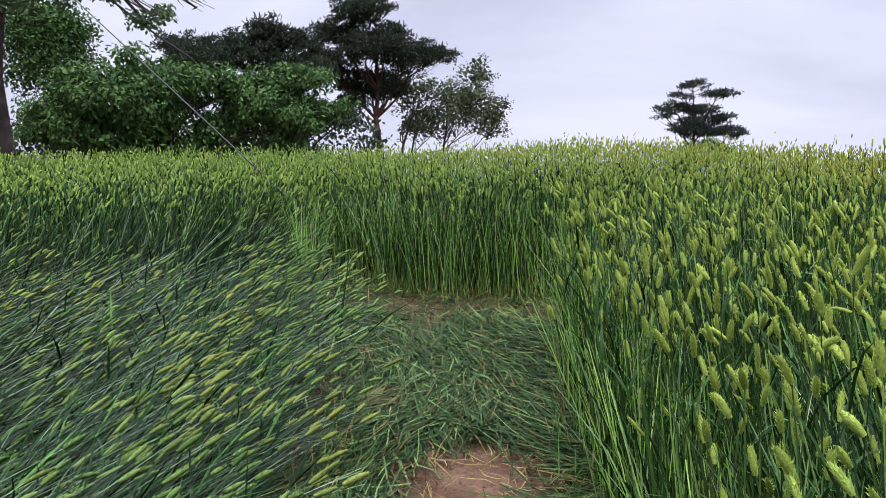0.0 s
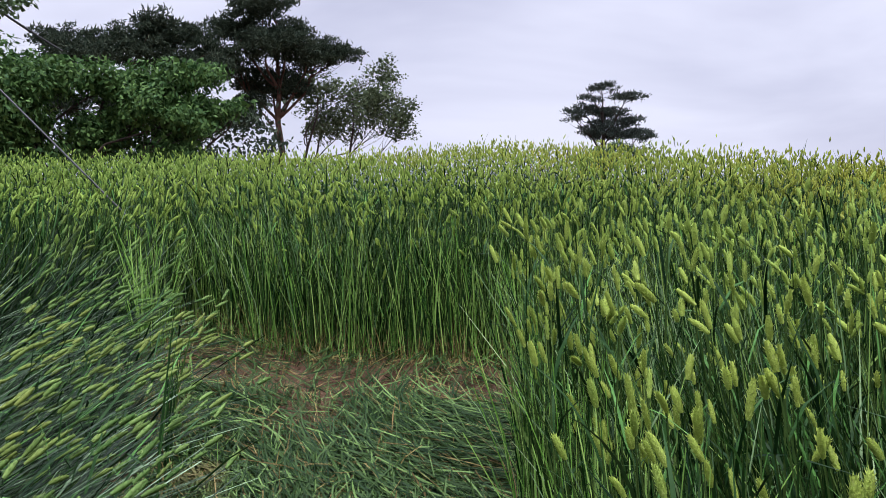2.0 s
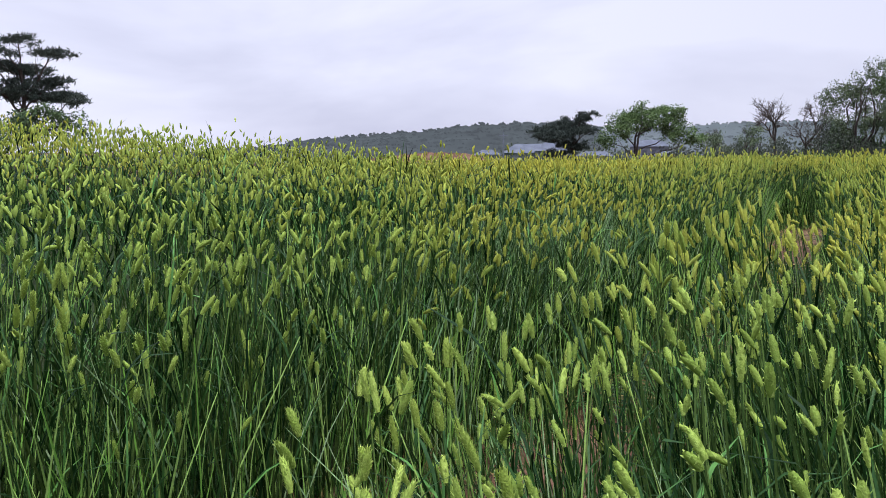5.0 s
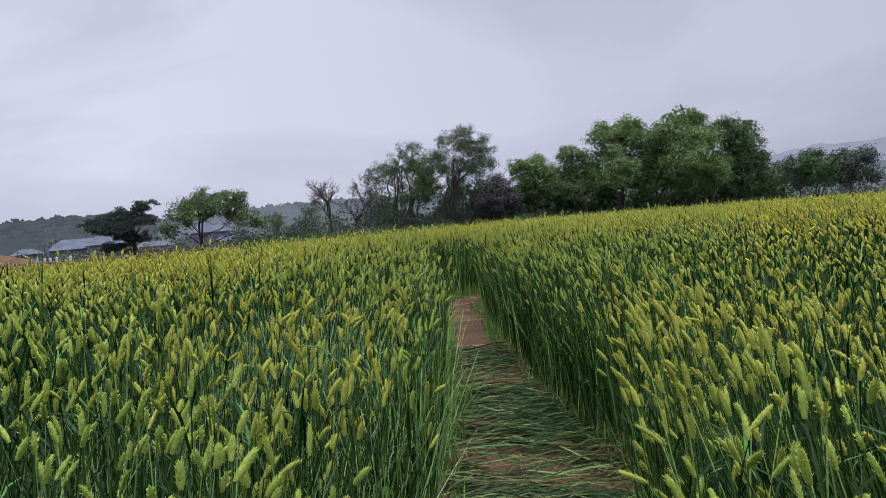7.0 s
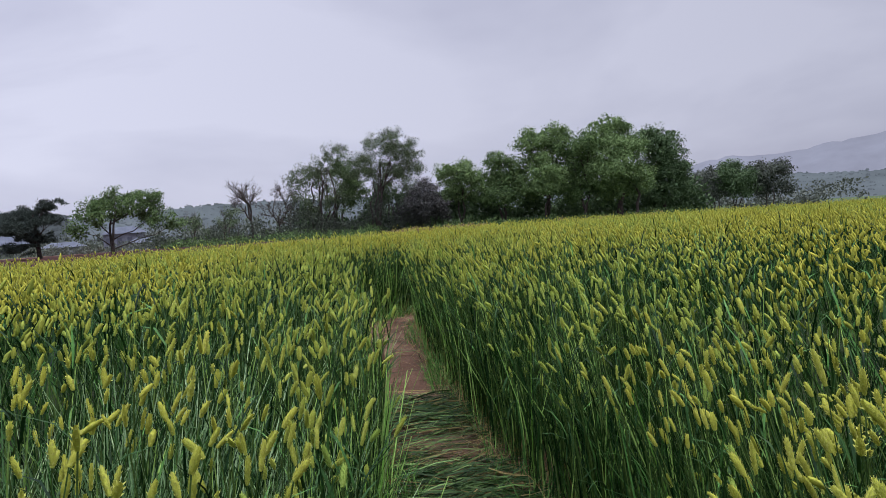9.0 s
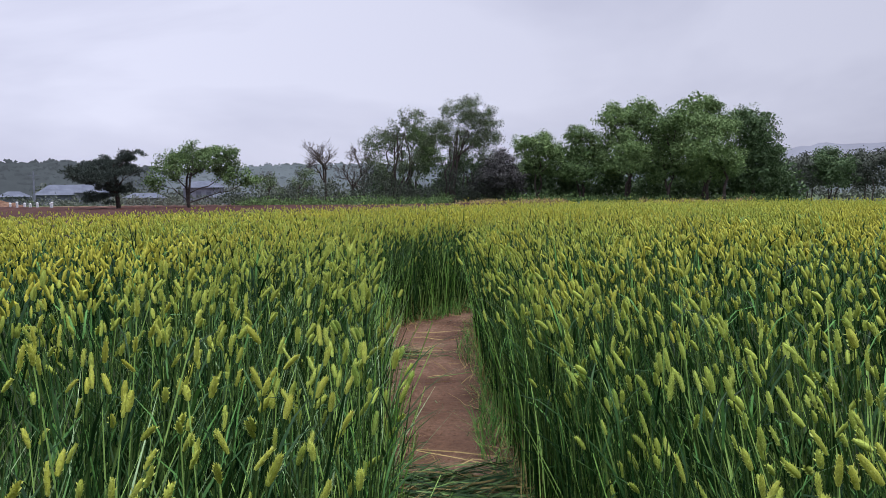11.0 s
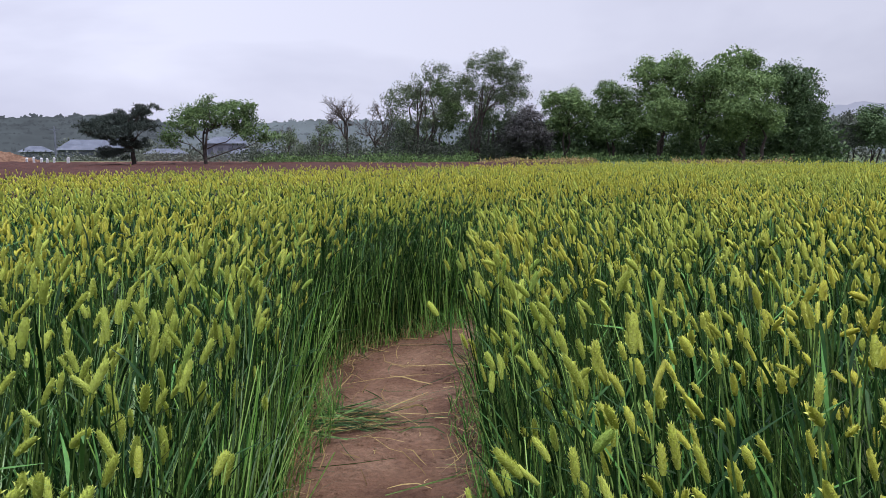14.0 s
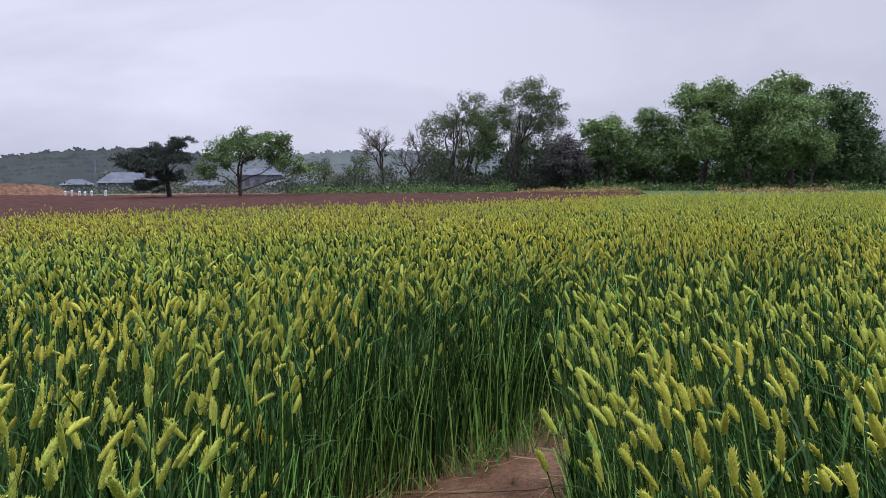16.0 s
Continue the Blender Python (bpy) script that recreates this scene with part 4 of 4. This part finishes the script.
tree("shrub", "grey-green leafless thicket far behind the field", (52.1, 112.4), [(-0.4, 0.2, 3.2, 4.2, 2.6)],
     M_BARK, F_DULL, trunk=0.12, leaf_size=0.3, count=8500, clump=0.42, stems=3, twigs=10)
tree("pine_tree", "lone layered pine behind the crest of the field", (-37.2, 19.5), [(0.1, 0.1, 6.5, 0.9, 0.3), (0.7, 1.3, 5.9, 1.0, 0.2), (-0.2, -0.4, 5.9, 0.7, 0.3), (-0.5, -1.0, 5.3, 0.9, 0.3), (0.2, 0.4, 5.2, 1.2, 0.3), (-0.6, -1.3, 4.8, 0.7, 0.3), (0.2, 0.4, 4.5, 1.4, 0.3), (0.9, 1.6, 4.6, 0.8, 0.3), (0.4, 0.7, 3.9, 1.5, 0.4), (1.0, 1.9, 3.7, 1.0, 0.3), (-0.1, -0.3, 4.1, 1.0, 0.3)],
     M_BARK, F_PINE_HAZED, trunk=0.2, style='pine', leaf_size=0.18, count=11000, clump=0.19)
tree("pine_tree", "tall red pine with dark layered crown and straight trunk", (-40.4, 1.2), [(-0.0, -0.3, 10.9, 1.6, 0.9), (0.1, 1.3, 9.8, 1.6, 0.7), (-0.1, -1.6, 9.8, 1.6, 0.9), (0.0, 0.3, 8.8, 2.2, 0.8), (0.4, 3.2, 8.9, 1.3, 0.6), (0.5, 4.3, 8.6, 0.9, 0.5), (0.2, 2.2, 8.2, 1.6, 0.7), (-0.1, -1.6, 8.2, 1.3, 0.8), (0.0, 0.3, 7.2, 2.0, 0.8), (-0.0, -0.2, 12.0, 1.3, 1.0), (0.1, 1.2, 6.6, 1.3, 0.6), (-0.1, -1.0, 5.9, 1.0, 0.5)],
     M_BARK_RED, F_PINE, trunk=0.26, style='pine', leaf_size=0.26, count=27000, clump=0.27)
tree("pine_tree", "wide dark pine with purple-brown shaded boughs", (-38.4, -4.6), [(-0.0, 0.3, 9.5, 1.3, 0.7), (0.1, -1.2, 9.0, 1.3, 0.7), (-0.1, 1.7, 9.1, 1.6, 0.8), (0.2, -2.4, 8.5, 1.3, 0.7), (-0.1, 2.9, 8.3, 1.3, 0.7), (0.4, -4.1, 8.8, 1.3, 0.6), (0.0, -0.4, 8.1, 2.2, 0.8), (0.3, -3.3, 7.8, 1.6, 0.8), (-0.1, 2.3, 7.3, 1.9, 0.8), (0.4, -3.9, 5.7, 1.3, 0.6), (0.1, -1.1, 5.4, 1.6, 0.6), (-0.0, 4.0, 4.7, 1.3, 0.6), (-0.1, 1.6, 4.4, 1.6, 0.7)],
     M_BARK_RED, F_PINE, trunk=0.24, style='pine', leaf_size=0.26, count=27000, clump=0.27, stems=2)
tree("broadleaf_tree", "airy grey-green tree with thin twiggy crown", (-44.1, 3.6), [(0.1, 1.0, 6.9, 1.4, 1.3), (0.5, 3.1, 6.8, 1.4, 1.3), (0.8, 4.8, 8.0, 1.4, 0.9), (0.7, 4.1, 5.6, 2.0, 1.3), (0.3, 2.0, 5.1, 1.8, 1.2), (1.0, 5.8, 5.5, 0.9, 0.9), (1.0, 5.5, 4.7, 1.0, 0.7), (0.1, 0.6, 5.1, 1.1, 1.2)],
     M_BARK, F_SPARSE, inner=1.6, trunk=0.14, leaf_size=0.17, count=10519, clump=0.3, stems=3, twigs=10)
tree("walnut_tree", "bright green walnut tree with drooping compound leaves", (-21.2, -6.2), [(0.6, -3.0, 4.5, 1.2, 0.7), (0.3, -1.5, 4.9, 1.2, 0.7), (0.7, -3.5, 3.6, 1.2, 0.8), (0.3, -1.9, 3.8, 1.4, 0.8), (0.1, -0.6, 4.4, 1.0, 0.8), (-0.0, 0.3, 4.6, 1.2, 0.7), (-0.2, 1.7, 4.4, 1.2, 0.7), (-0.3, 3.1, 4.6, 1.2, 0.6), (-0.3, 3.9, 4.8, 0.8, 0.5), (-0.2, 2.6, 3.7, 1.2, 0.7), (-0.3, 4.2, 3.7, 1.0, 0.5), (-0.3, 5.0, 3.7, 0.5, 0.3), (0.2, -1.1, 3.1, 1.2, 0.7), (0.7, -3.2, 2.9, 1.4, 0.6), (-0.2, 1.3, 3.2, 1.0, 0.5), (-0.3, 3.5, 3.2, 1.0, 0.5), (-0.1, 1.0, 2.6, 1.4, 0.7), (0.2, -1.5, 2.4, 1.6, 0.6), (-0.3, 3.0, 2.5, 1.2, 0.5)],
     M_BARK, F_WALNUT, trunk=0.18, style='droop', inner=1.1, leaf_size=0.2, count=38000, clump=0.26, fork=0.2, stems=2, per=70)
tree("broadleaf_tree", "thin tree with sparse light green leaves", (-27.0, -12.5), [(-0.0, 0.1, 7.2, 1.2, 1.2), (-0.3, 1.0, 7.5, 1.0, 1.0), (0.1, -0.3, 6.0, 1.0, 1.2), (-0.3, 1.0, 6.2, 0.9, 1.0), (-0.4, 1.6, 6.9, 0.7, 0.9)],
     M_BARK, F_WALNUT, inner=0, trunk=0.14, leaf_size=0.15, count=15000, clump=0.34, twigs=10)
tree("broadleaf_tree", "dark-trunked tree with an overhanging branch", (-13.66, -9.0), [(0.0, 0.0, 9.5, 1.0, 0.8), (-0.9, 3.4, 5.3, 0.7, 0.2), (-1.0, 4.0, 5.4, 0.5, 0.1), (-0.8, 3.0, 5.1, 0.4, 0.2), (0.1, -0.4, 5.9, 1.7, 0.9), (-0.3, 0.8, 6.0, 1.3, 0.6), (-0.6, 2.2, 5.8, 1.0, 0.4)],
     M_BARK, F_DEEP, inner=0, sway=0.15, trunk=0.25, fork=1.4, leaf_size=0.15, count=5100, clump=0.16, twigs=8)
tree("shrub", "dark low bush at the foot of the lone pine", (-37.2, 19.5), [(0.4, 0.7, 2.6, 1.4, 0.8), (0.9, 1.7, 2.5, 1.1, 0.8), (-0.3, -0.5, 2.3, 1.2, 0.8)], M_BARK, F_DEEP, trunk=0.08, leaf_size=0.14, count=4000, clump=0.2, stems=3)
bare_tree("bare_tree", "leafless grey tree holding a dark bird nest", (-20.7, 109.4), 10.2, 1.0, 0.22, M_BARK, 5, nest=(-21.1, 109.2, 6.0))
bare_tree("bare_tree", "leafless grey tree beside the clump", (-17.7, 113.0), 8.6, 1.1, 0.2, M_BARK, 5)
bare_tree("bare_tree", "small leafless tree at the meadow edge", (-23.0, 104.0), 5.2, 1.2, 0.12, M_BARK, 4)
bare_tree("bare_tree", "low leafless tree with dark crooked limbs", (-26.6, 102.6), 4.4, 1.3, 0.11, M_BARK, 4)
bare_tree("bare_tree", "leafless grey tree close to the clump", (-15.4, 107.0), 7.0, 1.15, 0.13, M_BARK, 5)



def thicket(name, label, x0, x1, y0, y1, height, count, size, leaf, lumps=0.5):
    """Low brush: many small leaves and twigs in mounds."""
    h = Heap()
    c = np.c_[rng.uniform(x0, x1, count // 10), rng.uniform(y0, y1, count // 10), rng.random(count // 10) ** 0.8]
    top = height * (0.65 + 0.35 * np.sin(c[:, 0] * 0.9 + np.sin(c[:, 0] * 0.31) * 2))
    c[:, 2] = land(c[:, 0], c[:, 1]) + c[:, 2] * top
    c = np.repeat(c, 10, 0) + rng.normal(0, lumps, (len(c) * 10, 3)) * (1, 1, 0.6)
    n = len(c)
    along, sd = unit_rows(rng.normal(0, 1, (n, 3)) + (0, 0, 0.5)), None
    sd = unit_rows(np.cross(along, rng.normal(0, 1, (n, 3))))
    l = size * rng.uniform(0.6, 1.3, (n, 1))
    h.add(np.stack([c, c + along * l * 0.5 - sd * l * 0.25, c + along * l, c + along * l * 0.5 + sd * l * 0.25], 1), [[0, 1, 2, 3]], 0)
    return tagged(h.build(name, [leaf]), label, "undergrowth", kind="stuff")


thicket("thicket", "dense dark brush under the walnut and pines", -25.5, -21.5, -14.0, 0.5, 4.8, 18000, 0.22, F_PINE, 0.35)
thicket("thicket", "dark brush under the row of trees", -13, 40, 103, 108, 5.2, 20000, 0.6, F_DEEP)
thicket("thicket", "dark twiggy brush between the clump stems", -14, 3, 97, 100, 5.0, 9000, 0.26, F_DULL)
thicket("thicket", "grey leafless brush left of the clump", -34, -12, 104, 112, 3.0, 9000, 0.3, F_DULL)
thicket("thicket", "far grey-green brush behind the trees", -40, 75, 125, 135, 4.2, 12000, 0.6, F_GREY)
# Haze on these two is only the grey of their leaf colour.
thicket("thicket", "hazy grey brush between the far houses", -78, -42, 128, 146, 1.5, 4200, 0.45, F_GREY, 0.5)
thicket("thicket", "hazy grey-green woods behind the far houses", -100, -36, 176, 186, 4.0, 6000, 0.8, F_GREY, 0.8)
thicket("weed_strip", "strip of fresh green weeds beyond the ploughed soil", -27, -3, 90, 94, 0.8, 6000, 0.25, F_OAK)
thicket("weed_strip", "low green weeds at the foot of the trees", 3, 36, 94, 97, 0.6, 4000, 0.3, F_OAK)
F_DRY = foliage("grass_dry", (0.22, 0.16, 0.07), (0.42, 0.33, 0.17), 0.2)
thicket("dry_grass_bank", "bank of dry straw-coloured grass by the ploughed field", -2, 9, 84, 86, 0.3, 3000, 0.25, F_DRY, 0.2)
thicket("dry_grass_bank", "tufts of dry grass at the meadow edge", 17, 28, 86, 88, 0.3, 1500, 0.25, F_DRY, 0.2)

# ---- distance ----


# Emission and blue-grey tones stand in for haze over the distance.
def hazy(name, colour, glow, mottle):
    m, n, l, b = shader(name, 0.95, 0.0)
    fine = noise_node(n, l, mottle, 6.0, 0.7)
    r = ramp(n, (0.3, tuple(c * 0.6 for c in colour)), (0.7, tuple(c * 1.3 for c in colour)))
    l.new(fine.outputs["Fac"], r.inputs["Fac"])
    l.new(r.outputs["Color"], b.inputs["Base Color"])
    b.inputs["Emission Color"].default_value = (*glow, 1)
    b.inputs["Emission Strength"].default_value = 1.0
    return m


def ridge(name, label, line, depth, rough, step, mat, woods=0.0, tall=1.0):
    """A wooded ridge: its crest follows the line, uneven with tree tops, its slope comes down towards the field."""
    line = np.array(line, float)
    s = np.r_[0, np.cumsum(np.hypot(*np.diff(line[:, :2], axis=0).T))]
    k = np.arange(0, s[-1], step)
    c = np.stack([np.interp(k, s, line[:, i]) for i in range(3)], -1)
    n, rows = len(k), 9
    away = c[:, :2] / np.linalg.norm(c[:, :2], axis=1, keepdims=True)
    v = np.zeros((rows, n, 3))
    for r in range(rows):
        f = r / (rows - 1)
        v[r, :, :2] = c[:, :2] - away * depth * (1 - f)
        v[r, :, 2] = -4 + (c[:, 2] + 4) * f**0.8 + rng.normal(0, rough, n) * (0.3 + 0.7 * f) + rough * (np.sin(k * 0.21) + np.sin(k * 0.083 + 1) * 1.2) * (0.4 + 0.6 * f)
    i, j = np.meshgrid(np.arange(rows - 1), np.arange(n - 1), indexing="ij")
    a = (i * n + j).ravel()
    slope = np.stack([a, a + 1, a + n + 1, a + n], 1)
    v = v.reshape(-1, 3)
    if woods:
        # tree tops over the slope, thickest along the crest
        m = int(n * woods)
        c = v[np.minimum((rng.random(m) ** 0.6 * rows).astype(int), rows - 1) * n + rng.integers(0, n, m)]
        c = np.repeat(c + rng.normal(0, 0.3, (m, 3)), 8, 0) + rng.normal(0, 0.5 * tall, (m * 8, 3)) * (1.3, 1.3, 0.55) - (0, 0, 0.45 * tall)
        face = unit_rows(rng.normal(0, 0.2, (m * 8, 3)) - np.c_[unit_rows(c[:, :2]), np.full(m * 8, -0.7)])
        u = unit_rows(np.cross(face, rng.normal(0, 1, (m * 8, 3))))
        w = np.cross(face, u)
        r = tall * rng.uniform(0.45, 0.95, (m * 8, 1))
        q = np.arange(m * 8)[:, None] * 4 + np.arange(4) + len(v)
        slope = np.concatenate([slope, q])
        v = np.concatenate([v, np.stack([c - u * r, c - w * r * 0.7, c + u * r, c + w * r * 0.7], 1).reshape(-1, 3)])
    return tagged(mesh_object(name, v, [(slope, 0)], [mat], flat=False), label, "hill", kind="structure")


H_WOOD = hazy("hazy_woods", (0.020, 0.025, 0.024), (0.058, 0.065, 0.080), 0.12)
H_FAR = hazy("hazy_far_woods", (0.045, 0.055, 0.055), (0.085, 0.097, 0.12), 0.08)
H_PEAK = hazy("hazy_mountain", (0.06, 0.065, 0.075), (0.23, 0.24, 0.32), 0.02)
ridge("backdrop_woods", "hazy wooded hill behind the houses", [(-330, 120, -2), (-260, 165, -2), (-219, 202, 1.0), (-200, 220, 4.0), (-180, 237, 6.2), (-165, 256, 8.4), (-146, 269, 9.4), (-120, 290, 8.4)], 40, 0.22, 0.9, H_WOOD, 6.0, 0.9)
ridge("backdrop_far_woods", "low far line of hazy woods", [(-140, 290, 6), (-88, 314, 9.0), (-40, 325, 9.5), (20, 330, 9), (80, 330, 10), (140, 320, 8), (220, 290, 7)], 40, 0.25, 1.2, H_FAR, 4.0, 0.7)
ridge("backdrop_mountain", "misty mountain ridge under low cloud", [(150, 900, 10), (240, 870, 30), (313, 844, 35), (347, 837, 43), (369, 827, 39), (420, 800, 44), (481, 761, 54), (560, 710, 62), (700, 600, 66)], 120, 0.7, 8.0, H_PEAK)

bank = ridge("soil_bank", "low bank of bare orange-brown earth", [(-76, 90, -1.0), (-71, 94, -0.1), (-66, 97, 0.3), (-62, 99.5, 0.2), (-58, 102, -1.0)], 5, 0.06, 0.5, M_SOIL)
tagged(bank, category="earth bank")

# ---- houses by the far road ----
M_ROOF = ground_material("roof_slate", ((0.3, (0.06, 0.072, 0.10)), (0.6, (0.10, 0.115, 0.15)), (0.8, (0.15, 0.165, 0.20))), 0.6, 0.2, 0.6)
# Wall and pane tones are shifted to blue-grey to imitate haze.
M_WALL = ground_material("wall_pale_hazed", ((0.3, (0.15, 0.165, 0.20)), (0.6, (0.21, 0.225, 0.27)), (0.8, (0.28, 0.295, 0.34))), 0.5, 0.1, 0.8)
M_PANE, _, _, pane_b = shader("pane_hazed", 0.1, 0.6)
pane_b.inputs["Base Color"].default_value = (0.11, 0.12, 0.15, 1)


def box_mesh(name, lo, hi, mat, parent, label=""):
    bm = bmesh.new()
    bmesh.ops.create_cube(bm, size=1)
    for v in bm.verts:
        v.co = [a + (c + 0.5) * (b - a) for a, b, c in zip(lo, hi, v.co)]
    me = bpy.data.meshes.new(name)
    bm.to_mesh(me)
    bm.free()
    me.materials.append(mat)
    ob = new(name, me)
    ob.parent = parent
    return tagged(ob, label)


def house(label, x, y, turn, wide, deep, wall, roof, panes, wings=0):
    root = new("house")
    root.matrix_basis = pose(x, y, float(land(x, y)) - 0.15, 0, 0, turn)
    tagged(root, label, "house", "houses by the far road")
    box_mesh("wall", (-wide / 2, -deep / 2, 0), (wide / 2, deep / 2, wall), M_WALL, root)
    bm = bmesh.new()
    e = 0.5
    low, high = wall + 0.003, wall + roof
    vs = [bm.verts.new(c) for c in ((-wide / 2 - e, -deep / 2 - e, low), (wide / 2 + e, -deep / 2 - e, low), (wide / 2 + e, deep / 2 + e, low), (-wide / 2 - e, deep / 2 + e, low),
                                    (-wide / 2 + deep * 0.3, 0, high), (wide / 2 - deep * 0.3, 0, high))]
    for f in ((0, 1, 5, 4), (1, 2, 5), (2, 3, 4, 5), (3, 0, 4), (3, 2, 1, 0)):
        bm.faces.new([vs[i] for i in f])
    me = bpy.data.meshes.new("roof")
    bm.to_mesh(me)
    bm.free()
    me.materials.append(M_ROOF)
    ob = new("roof", me)
    ob.parent = root
    for i in range(panes):
        px = -wide / 2 + wide * (i + 0.5) / panes
        w = box_mesh("window", (px - 0.55, -deep / 2 - 0.05, wall * 0.35), (px + 0.55, -deep / 2 + 0.02, wall * 0.8), M_WALL, root)
        box_mesh("pane", (px - 0.47, -deep / 2 - 0.06, wall * 0.38), (px + 0.47, -deep / 2 - 0.04, wall * 0.77), M_PANE, w)
    return root


house("low pale house with blue-grey hipped roof", -77.0, 150.0, 27, 12.0, 7.0, 2.2, 1.9, 5)
house("pale side wing with a grey-blue hipped roof", -71.0, 146.5, 27, 6.0, 5.0, 2.6, 1.7, 2)
house("small pale outbuilding with grey roof", -86.0, 146.0, 30, 5.0, 5.0, 1.8, 1.0, 2)
house("small pale shed with grey roof behind the pine", -63.0, 150.0, 22, 7.0, 5.0, 1.6, 0.9, 3)
house("two-storey pale house behind the sprawling tree", -58.0, 168.0, 18, 8.0, 6.0, 3.6, 1.4, 4)
house("long low pale shed with grey roof", -49.0, 160.0, 16, 10.0, 5.0, 1.6, 1.0, 4)

M_WHITE = ground_material("paint_white", ((0.3, (0.55, 0.56, 0.58)), (0.6, (0.68, 0.69, 0.70)), (0.8, (0.78, 0.78, 0.78))), 2.0, 0.1, 0.7)


def marker_post(x, y, tall, wide):
    """A short white post with a bevelled cap."""
    root = new("marker_post")
    root.matrix_basis = pose(x, y, float(land(x, y)) + 0.02, 0, 0, 12)
    tagged(root, "short white post at the edge of the ploughed field", "post", "white posts by the ploughed field")
    box_mesh("shaft", (-wide / 2, -wide / 2, 0), (wide / 2, wide / 2, tall), M_WHITE, root)
    bm = bmesh.new()
    bmesh.ops.create_cone(bm, cap_ends=True, segments=4, radius1=wide * 0.85, radius2=wide * 0.3, depth=0.14)
    for v in bm.verts:
        v.co.z += tall + 0.073
    me = bpy.data.meshes.new("cap")
    bm.to_mesh(me)
    bm.free()
    me.materials.append(M_WHITE)
    cap = new("cap", me)
    cap.parent = root


for i, (x, tall) in enumerate(((-53.6, 0.5), (-53.0, 0.6), (-52.3, 0.5), (-51.2, 0.45), (-50.6, 0.55), (-49.2, 0.5), (-48.7, 0.6))):
    marker_post(x, 91.5 + 0.35 * (i % 3), tall, 0.2)


def utility_pole(x, y, tall):
    root = new("utility_pole")
    root.matrix_basis = pose(x, y, float(land(x, y)) - 0.2, 0, 0, 20)
    tagged(root, "pale concrete utility pole with a crossarm by the houses", "pole")
    h = Heap()
    path_tube(h, [(0, 0, 0), (0, 0, tall / 2), (0, 0, tall)], [0.2, 0.17, 0.13], 0, 8)
    h.build("shaft", [M_WALL], root, flat=False)
    box_mesh("crossarm", (-0.9, -0.06, tall - 0.7), (0.9, 0.06, tall - 0.58), M_WALL, root)


utility_pole(-77.5, 138.0, 6.2)

# ---- cables over the crop ----
M_CABLE, _, _, cable_b = shader("cable_black", 0.5, 0.3)
cable_b.inputs["Base Color"].default_value = (0.03, 0.03, 0.032, 1)


def cable(label, a, b, r, sag):
    h = Heap()
    k = np.linspace(0, 1, 24)[:, None]
    pts = np.array(a) + (np.array(b) - np.array(a)) * k - np.array([0, 0, sag]) * np.sin(np.pi * k)
    path_tube(h, pts, np.full(24, r), 0, 6)
    tagged(h.build("cable", [M_CABLE], flat=False), label, "cable")


cable("thin taut guy cable slanting down into the crop", (-1.74, -2.3, 0.73), (-10.33, -7.7, 5.82), 0.008, 0.0)
cable("thick dark cable strung between the trees", (-13.62, -7.46, 6.15), (-20.07, -5.72, 5.08), 0.03, 0.1)
